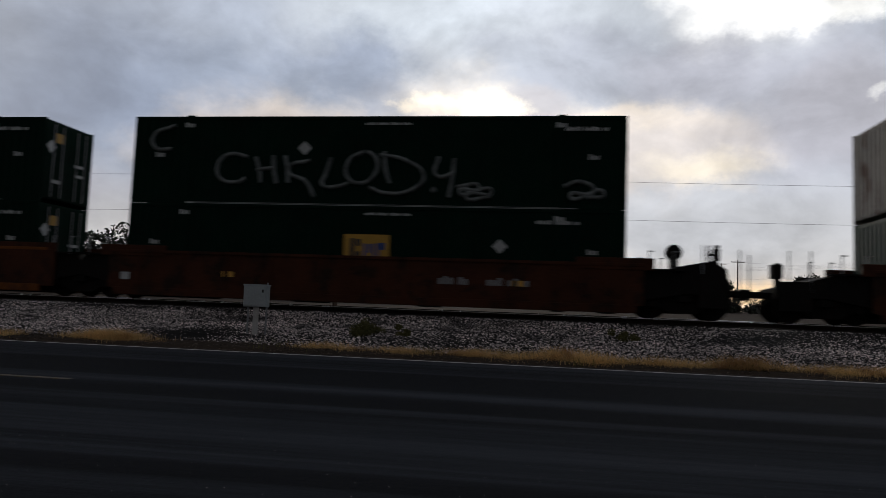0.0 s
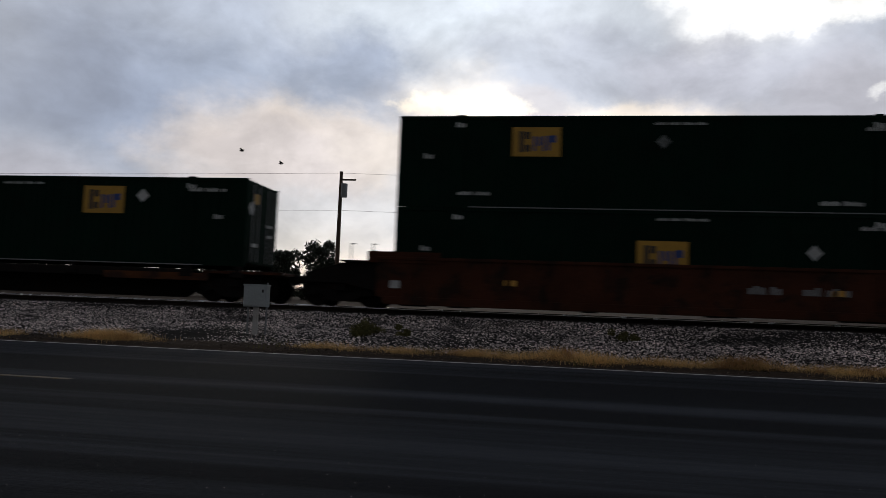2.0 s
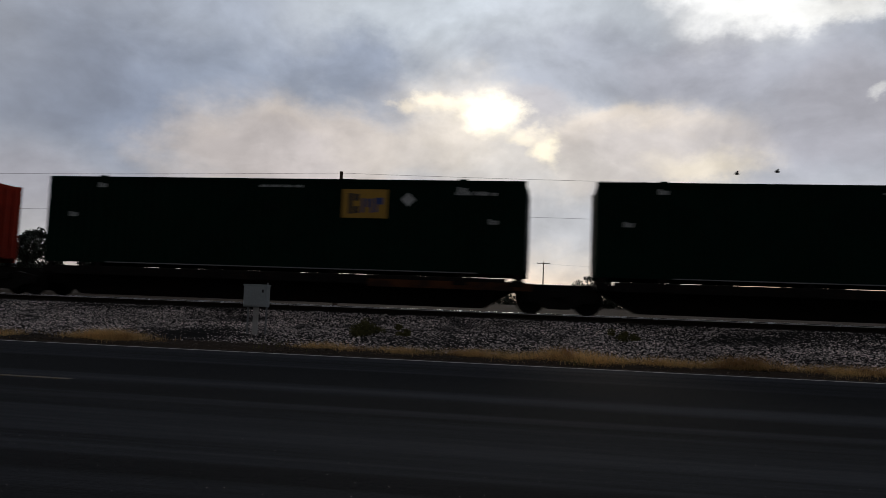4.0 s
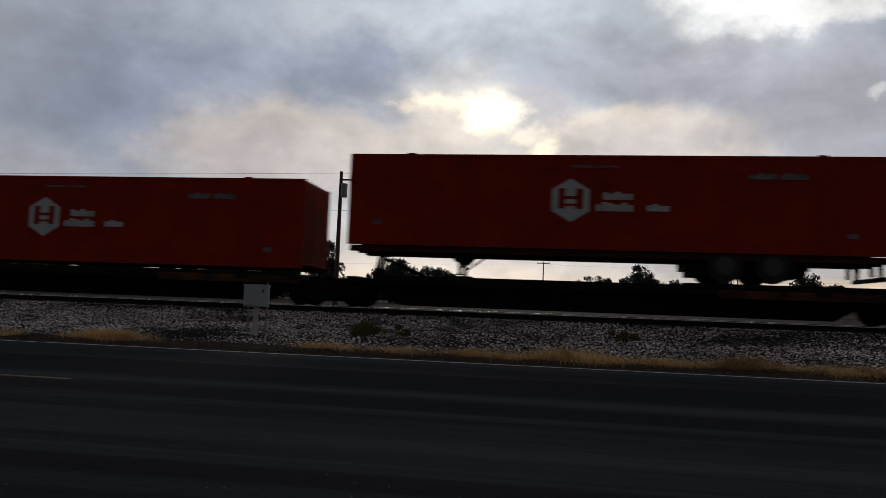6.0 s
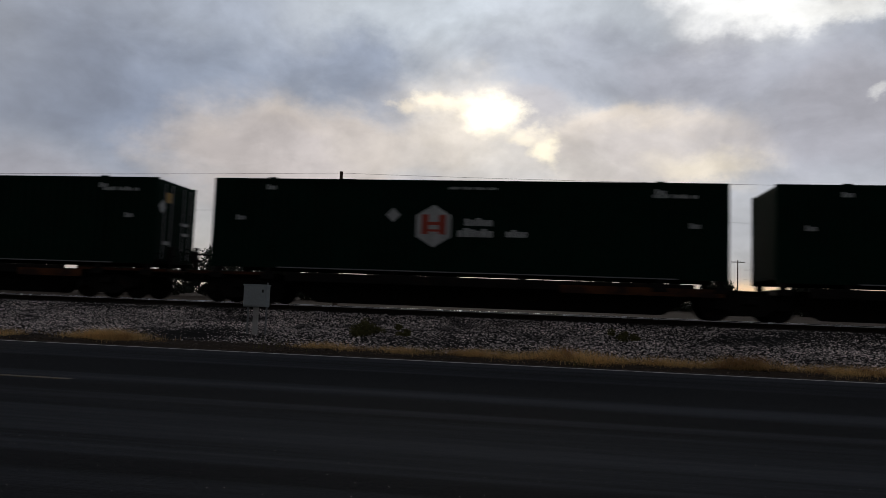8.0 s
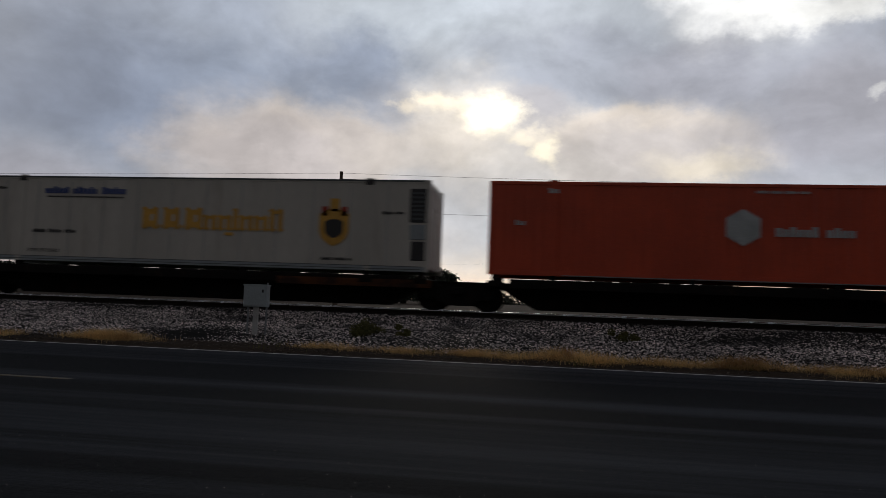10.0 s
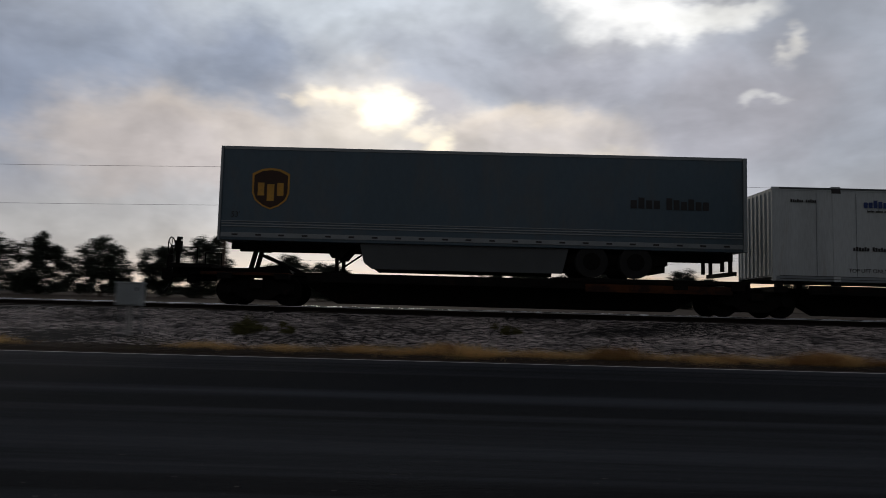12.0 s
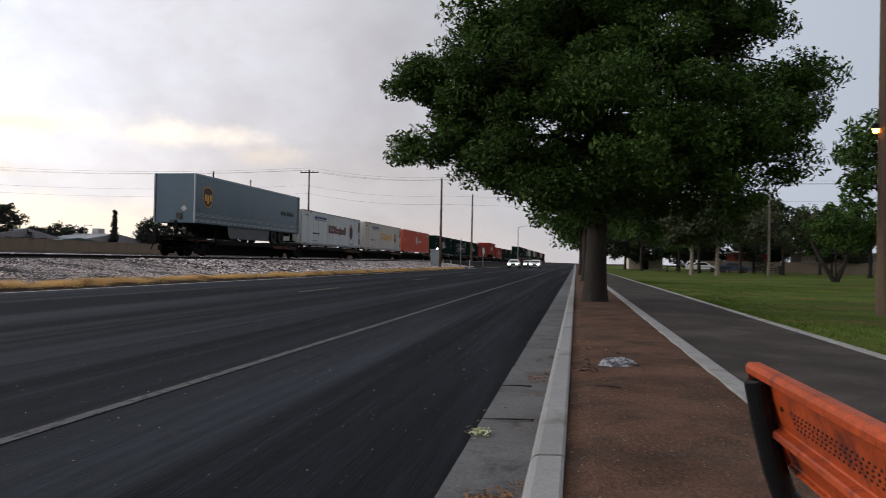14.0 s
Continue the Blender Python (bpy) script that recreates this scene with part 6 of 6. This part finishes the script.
# ---- vehicles ----
def car(label, paint, at, lit=False, category="car"):
    ob = thing("car", label, category)
    pts = [(-2.2, 0.32), (-2.25, 0.62), (-2.1, 0.82), (-1.25, 0.95), (-0.55, 1.38), (0.75, 1.42), (1.55, 1.0), (2.15, 0.95), (2.22, 0.6), (2.15, 0.32)]
    bm = prism(bmesh.new(), pts, -0.86, 0.86)
    for q in bm.verts:
        if q.co.z > 1.2:
            q.co.y *= 0.80
    bmesh.ops.bevel(bm, geom=list(bm.edges), offset=0.05, segments=2, affect="EDGES")
    part("body", bm, paint, ob)
    part("windscreen", prism(bmesh.new(), [(-1.16, 0.97), (-0.60, 1.33), (-0.57, 1.36), (-1.22, 0.985)], -0.70, 0.70), "car_glass", ob)
    for sy in (-1, 1):
        y0, y1 = sorted((sy * 0.79, sy * 0.868))
        part("side_window", prism(bmesh.new(), [(-0.95, 0.98), (-0.45, 1.30), (0.65, 1.33), (1.2, 1.0)], y0 - (0.0 if sy > 0 else 0.0), y1), "car_glass", ob)
        for x in (-1.38, 1.35):
            wh = part("wheel", tyre(bmesh.new(), x, sy * 0.80, 0.32, 0.32, 0.2), "rubber", ob)
            part("rim", tyre(bmesh.new(), x, sy * 0.87, 0.32, 0.19, 0.08), "rim", wh)
        part("headlight", boxes((-2.27, -2.14, sy * 0.62 - 0.17, sy * 0.62 + 0.17, 0.60, 0.76), bevel=0.02), "headlight" if lit else "rim", ob, "lit headlight" if lit else "")
    part("grille", boxes((-2.27, -2.2, -0.4, 0.4, 0.45, 0.68)), "mark_dark", ob)
    ob.matrix_basis = at
    return ob


DRIVE = [(car("white saloon car with its headlights on", "car_white", pose(258, 9.9, 0.02), True), 258.0, 9.9),
         (car("silver car behind with its headlights on", "car_silver", pose(274, 8.5, 0.02), True), 274.0, 8.5),
         (car("white oncoming car with bright headlights", "car_white", pose(260, 6.6, 0.02), True), 260.0, 6.6)]
car("parked white car beyond the park trees", "car_white", pose(108, -17.6, 0.12, 0, 0, 80))
car("parked dark blue car beyond the park trees", "car_blue", pose(106, -21.4, 0.12, 0, 0, 85))
car("white car parked behind the railway", "car_white", pose(25.5, 141, 2.43, 0, 0, 0))

# ---- crossing furniture along the road ----
sc = thing("signal_cabinet", "pale grey railway signal cabinet beside the crossing", "cabinet", at=pose(88.5, 17.2, 0.1))
part("cabinet", boxes((-0.6, 0.6, -0.5, 0.5, 0.1, 2.2), bevel=0.03), "box_grey", sc)
part("roof", boxes((-0.7, 0.7, -0.6, 0.6, 2.2, 2.3), bevel=0.02), "box_grey", sc)
part("plinth", boxes((-0.7, 0.7, -0.6, 0.6, -0.2, 0.1)), "concrete", sc)
part("lamp", rod(bmesh.new(), (-0.62, -0.35, 2.25), (-0.62, -0.35, 2.45), 0.09), "signal_light", sc, "small lit lamp")
cs = thing("crossing_signal", "railway crossing signal mast with dark round lamps", "signal", at=pose(98.5, 15.6, 0.05))
part("mast", rod(bmesh.new(), (0, 0, -0.2), (0, 0, 4.0), 0.07), "galv", cs)
for z in (2.3, 3.1):
    for y in (-0.4, 0.4):
        hd = part("lamp_head", rod(bmesh.new(), (-0.15, y, z), (0.1, y, z), 0.26, sides=16), "mark_dark", cs, "black round lamp shade")
part("cross_bar", boxes((-0.03, 0.03, -0.55, 0.55, 2.65, 2.75)), "galv", cs)
for y in (-1.3, 1.3, 2.4):
    part("guard_post", rod(bmesh.new(), (-0.3, y, -0.2), (-0.3, y, 1.1), 0.07), "post_white", cs)
sg = thing("road_sign", "pale sign board seen at a slant beside the crossing", "sign", at=pose(118, 15.0, 0.05, 0, 0, 25))
part("post", rod(bmesh.new(), (0, 0, -0.2), (0, 0, 3.0), 0.05), "galv", sg)
part("board", prism(bmesh.new(), [(-0.7, 2.6), (0, 1.9), (0.7, 2.6), (0, 3.3)], -0.07, -0.05), "post_white", sg)
st = thing("street_lamp", "tall slim street lamp with a curved arm", "street lamp", at=pose(148, 12.9 - 1.2, 0.0))
part("mast", rod(bmesh.new(), (0, 0, -0.2), (0, 0, 8.0), 0.11, 0.06), "galv", st)
part("arm", rod(rod(bmesh.new(), (0, 0, 8.0), (0, -1.0, 8.35), 0.045), (0, -1.0, 8.35), (0, -2.4, 8.4), 0.04), "galv", st)
part("head", boxes((-0.15, 0.15, -2.9, -2.3, 8.33, 8.47), bevel=0.03), "galv", st)

# ---- the verge: bench, lamp post, litter ----
bench = thing("bench", "orange perforated steel bench with black tube legs", "bench")
BX0, BX1 = -1.10, 0.90


def bench_panel(points, thick=0.012):
    """A bent sheet along the bench; points are (y, z) of its section."""
    bm = bmesh.new()
    rows = []
    nrm = []
    for i, (y, z) in enumerate(points):
        a, b = points[max(0, i - 1)], points[min(len(points) - 1, i + 1)]
        t = Vector((b[0] - a[0], b[1] - a[1])).normalized()
        nrm.append((-t.y, t.x))
    for x in (BX0, BX1):
        rows.append([bm.verts.new((x, y + n[0] * thick / 2, z + n[1] * thick / 2)) for (y, z), n in zip(points, nrm)]
                    + [bm.verts.new((x, y - n[0] * thick / 2, z - n[1] * thick / 2)) for (y, z), n in reversed(list(zip(points, nrm)))])
    k = len(rows[0])
    for j in range(k):
        bm.faces.new((rows[0][j], rows[1][j], rows[1][(j + 1) % k], rows[0][(j + 1) % k]))
    bm.faces.new(rows[0][::-1])
    bm.faces.new(rows[1])
    bmesh.ops.recalc_face_normals(bm, faces=bm.faces)
    bmesh.ops.bevel(bm, geom=[e for e in bm.edges if abs(e.verts[0].co.x - e.verts[1].co.x) > 0.5], offset=0.003, segments=1, affect="EDGES")
    return bm


part("backrest", bench_panel([(-0.002, 0.616), (0.0, 0.634), (-0.006, 0.640), (-0.030, 0.641), (-0.042, 0.570), (-0.062, 0.508), (-0.040, 0.499), (-0.038, 0.488), (-0.078, 0.476), (-0.105, 0.412), (-0.090, 0.404)], 0.006), "bench_orange", bench, "bent orange steel back panel")
part("seat", bench_panel([(-0.16, 0.285), (-0.165, 0.315), (-0.30, 0.325), (-0.45, 0.325), (-0.58, 0.318), (-0.59, 0.28)], 0.008), "bench_orange", bench, "bent orange steel seat panel")
hole = part("perforation", rod(bmesh.new(), (0, 0, -0.004), (0, 0, 0.004), 0.0032, sides=6), "bench_black", bench)
hole.matrix_basis = pose(BX1 - 0.2, -0.0430, 0.565, 107, 0, 0)
for i in range(1, 120):
    k = i % 4
    share("perforation", hole, bench, pose(BX1 - 0.2 - (i // 4) * 0.022 - 0.006 * (k % 2), -0.0430 - 0.0034 * k, 0.565 - 0.0105 * k, 107, 0, 0))
for x in (BX1 - 0.055, BX0 + 0.055):
    bm = bmesh.new()
    path = [(-0.008, 0.606), (-0.024, 0.52), (-0.048, 0.42), (-0.070, 0.355), (-0.100, 0.320), (-0.140, 0.300), (-0.20, 0.290), (-0.35, 0.288), (-0.55, 0.288)]
    for a, b in zip(path, path[1:]):
        rod(bm, (x, a[0], a[1]), (x, b[0], b[1]), 0.027, sides=16)
    for a in path[1:-1]:
        bmesh.ops.create_icosphere(bm, subdivisions=2, radius=0.0272, matrix=Matrix.Translation((x, a[0], a[1])))
    lg = part("leg", bm, "bench_black", bench, "black bent tube frame")
    part("foot", rod(bmesh.new(), (x, -0.36, 0.29), (x, -0.36, -0.05), 0.028, sides=12), "bench_black", lg)
    part("tube_cap", rod(bmesh.new(), (x, -0.016, 0.604), (x, -0.0145, 0.612), 0.0285, 0.026, sides=16), "bench_black", lg)
part("bolt", rod(bmesh.new(), (BX1 - 0.13, -0.060, 0.56), (BX1 - 0.13, -0.040, 0.562), 0.008, sides=8), "bench_black", bench)
bench.matrix_basis = pose(1.30, -0.420, 0.135, 0, 0, 1.5)

lp = thing("lamp_post", "brown wooden lamp post with a lit orange sodium lamp", "lamp post", at=pose(15.3, -5.72, 0.1))
part("post", rod(bmesh.new(), (0, 0, -0.3), (0, 0, 8.5), 0.15, 0.11, 12), "wood_pole", lp)
part("bracket", rod(bmesh.new(), (0, 0, 3.55), (-0.05, 0.20, 3.60), 0.02, sides=6), "galv", lp)
hd = part("lamp_head", rod(bmesh.new(), (-0.05, 0.20, 3.55), (-0.05, 0.20, 3.64), 0.07, 0.04, 10), "black_steel", lp)
part("lamp_glass", rod(bmesh.new(), (-0.05, 0.20, 3.47), (-0.05, 0.20, 3.548), 0.045, 0.065, 10), "sodium", hd, "glowing orange lamp glass")

# crumpled clear plastic and small litter
bm = bmesh.new()
bmesh.ops.create_icosphere(bm, subdivisions=4, radius=1.0)
for q in bm.verts:
    k = 1 + 0.30 * noise.noise(q.co * 2.3) + 0.16 * noise.noise(q.co * 6.0)
    q.co = Vector((q.co.x * 0.10 * k, q.co.y * 0.150 * k, max(-0.02, (q.co.z + 0.1 * noise.noise(q.co * 5)) * 0.055 * k)))
tagged(link_bm("crumpled_plastic", bm, "plastic"), "crumpled clear plastic tray lying on the dirt verge", "litter").matrix_basis = pose(6.85, -0.37, 0.135, 0, 0, 10)


def litter(name, x, y, z, n, size, spread, material, label):
    verts, faces = [], []
    for _ in range(n):
        c = Vector((x + rng.normal(0, spread), y + rng.normal(0, spread * 0.7), z + rng.uniform(0.004, 0.02)))
        a = rng.uniform(0, 6.283)
        s = size * rng.uniform(0.5, 1.3)
        u, v = Vector((math.cos(a), math.sin(a), rng.uniform(-0.4, 0.5))) * s, Vector((-math.sin(a), math.cos(a), rng.uniform(-0.3, 0.3))) * s * 0.45
        k = len(verts)
        verts += [c - u, c + v + Vector((0, 0, s * 0.3)), c + u, c - v]
        faces += [(k, k + 1, k + 2, k + 3)]
    return tagged(from_arrays(name, verts, faces, material), label, "litter", kind="stuff")


litter("dead_leaves", 3.35, 0.33, 0.008, 420, 0.014, 0.10, "dead_leaf", "heap of dry brown leaves in the gutter")
litter("dead_leaves", 6.6, 0.30, 0.008, 130, 0.013, 0.12, "dead_leaf", "dry brown leaves in the gutter")
for k in range(9):
    litter("dead_leaves", 3.6 + 1.1 * k, 0.235, 0.008, 34, 0.011, 0.035 + 0.03 * (k % 3), "dead_leaf", "dry leaf crumbs swept along the kerb")
litter("dead_leaves", 5.0, 0.27, 0.008, 60, 0.012, 0.25, "dead_leaf", "few dry leaves in the gutter")
litter("flower_sprig", 4.55, 0.53, 0.008, 150, 0.012, 0.045, "flower", "small pale flowering sprig lying in the gutter")
litter("dead_leaves", 6.45, -0.09, 0.125, 9, 0.05, 0.05, "bark", "dark curled leaf on the dirt")
litter("dead_leaves", 8.2, -0.16, 0.125, 14, 0.03, 0.22, "dead_leaf", "scattered dry leaves on the dirt verge")
litter("dead_leaves", 7.3, -0.25, 0.125, 46, 0.022, 0.45, "bark", "dark dry leaves scattered on the dirt verge")
litter("verge_chips", 7.0, -0.5, 0.12, 260, 0.011, 2.2, "dead_leaf", "tiny dry chips scattered over the dirt verge")
tagged(scatter_stones("verge_pebbles", 3600, 1.5, 18, -1.08, 0.02, 0.003, 0.009, lambda x, y: 0.118 + 0 * x, "dirt_stone"), "tiny pale pebbles in the dirt verge", "pebbles", kind="stuff")
for x, y, z, l, a in ((5.7, -0.24, 0.128, 0.09, 75), (4.95, 0.40, 0.014, 0.16, 100), (6.2, 0.45, 0.014, 0.12, 95)):
    tk = tagged(link_bm("twig", rod(rod(bmesh.new(), (-l, 0, 0), (0, 0.01, 0.004), 0.006, 0.005, 6), (0, 0.01, 0.004), (l, 0, 0), 0.005, 0.003, 6), "bark"), "thin dark twig lying on the ground", "twig")
    tk.matrix_basis = pose(x, y, z, 0, 0, a)

# lawn grass close by
cent = []
for _ in range(5200):
    x = rng.uniform(6.5, 42) ** 1.0
    y = -3.2 - rng.uniform(0, 1) ** 1.5 * 14
    if noise.noise((x * 0.12, y * 0.2, 4.0)) > -0.15 or rng.uniform() < 0.25:
        cent.append((x, y, rng.uniform(0.5, 1)))
blades("lawn_grass", cent, 18, 0.20, 0.045, 0.005, "grass_blade", "short green lawn grass beside the path", "grass", 0.8, lambda x, y: 0.11)

# far side of the park
pw = structure(new("park_wall"), "tan block wall along the far side of the park", "wall")
pb = part("wall_bay", boxes((-0.1, 0.1, -2.98, 2.98, 0, 1.7), (-0.15, 0.15, -3.05, -2.9, 0, 1.8), bevel=0.01), "wall_tan", pw)
pb.matrix_basis = pose(118, -22, 0.1)
for i in range(1, 16):
    share("wall_bay", pb, pw, pose(118, -22 - 6 * i, 0.1))


def picnic_table(x, y, a):
    ob = thing("picnic_table", "dark park picnic table with benches", "table", "picnic tables", at=pose(x, y, 0.13, 0, 0, a))
    part("tabletop", boxes((-0.9, 0.9, -0.38, 0.38, 0.70, 0.76), bevel=0.01), "bench_black", ob)
    for s in (-1, 1):
        part("seat", boxes((-0.9, 0.9, s * 0.72 - 0.13, s * 0.72 + 0.13, 0.42, 0.47), bevel=0.01), "bench_black", ob)
        part("leg", rod(rod(bmesh.new(), (s * 0.65, -0.7, 0), (s * 0.65, 0.3, 0.72), 0.04), (s * 0.65, 0.7, 0), (s * 0.65, -0.3, 0.72), 0.04), "bench_black", ob)


for x, y, a in ((88, -14.6, 80), (96, -22.4, 85), (90, -17.0, 80), (92, -11.6, 90), (98, -24.2, 70)):
    picnic_table(x, y, a)
bn = thing("litter_bin", "dark park litter bin on the lawn", "bin", at=pose(97, -25.2, 0.13))
part("drum", rod(bmesh.new(), (0, 0, 0), (0, 0, 0.95), 0.32, 0.34, 14), "bench_black", bn)
part("rim", rod(bmesh.new(), (0, 0, 0.93), (0, 0, 1.0), 0.37, 0.37, 14), "bench_black", bn)
ph = thing("park_lamp", "pale wooden lamp pole in the park", "pole", at=pose(72, -17.6, 0.12))
part("shaft", rod(bmesh.new(), (0, 0, -0.2), (0, 0, 7.5), 0.13, 0.09), "pale_bark", ph)
part("arm", rod(bmesh.new(), (0, 0, 6.6), (-0.6, 1.6, 6.1), 0.04, sides=6), "galv", ph)


def shed(x, y, wd, h, wall_m, roof_m, label):
    ob = thing("building", label, "building", at=pose(x, y, 0.1))
    part("wall", boxes((-3, 3, -wd / 2, wd / 2, 0, h)), wall_m, ob)
    part("roof", boxes((-3.4, 3.4, -wd / 2 - 0.4, wd / 2 + 0.4, h, h + 0.22), bevel=0.03), roof_m, ob)
    part("door", boxes((-3.03, -2.98, -0.5, 0.5, 0, 2.05)), "bench_black", ob)


shed(126, -27.5, 5, 3.0, "bright_red", "post_white", "red park building with a pale roof")
shed(128, -42, 13, 3.2, "stucco", "post_white", "pale low building with a white roof edge")
shed(140, -12.5, 6, 2.6, "stucco", "roof_grey", "small pale building beyond the park")


# ---- birds ----
def bird(u):
    ob = thing("bird", "small dark bird gliding in the sky", "bird", "birds")
    bm = bmesh.new()
    bmesh.ops.create_icosphere(bm, subdivisions=2, radius=0.5, matrix=Matrix.Diagonal((0.26, 0.09, 0.09, 1)))
    part("body", bm, "feather", ob)
    for s in (-1, 1):
        part("wing", prism(bmesh.new(), [(-0.06, 0.0), (0.07, 0.0), (0.02, 0.0 + 0.20), (-0.05, 0.16)], -0.004, 0.004), "feather", ob).matrix_basis = pose(0, 0.02 * s, 0.02, -60 * s - 0, 0, 0)
    return ob


BIRDS = [(bird(0), -14.0, 36.0, 8.9, 12.6, -0.5), (bird(1), -11.8, 36.0, 8.3, 12.4, -0.1)]


def motions():
    """The train rolls on and slows a little at the end; cars come on along the road; birds cross."""
    steps = ((0.0, 0.0), (4.0, 0.0), (8.0, 0.0), (11.5, 0.0), (12.0, -0.05), (12.5, -0.08), (13.0, -0.15), (13.5, -0.70), (14.0, -1.70))
    for ob, u, z in MOVING:
        walk(ob, [(t, pose(u + SPEED * t + late, TRACK_Y, z)) for t, late in steps])
    for ob, x, y in DRIVE:
        walk(ob, [(t, pose(x - 10.0 * t, y, 0.02)) for t in (0.0, 7.0, 14.0)])
    for ob, x, y, z, speed, fall in BIRDS:
        walk(ob, [(t, pose(x + speed * (t - 2.2), y, z + fall * (t - 2.2))) for t in (0.0, 7.0, 14.0)])


motions()
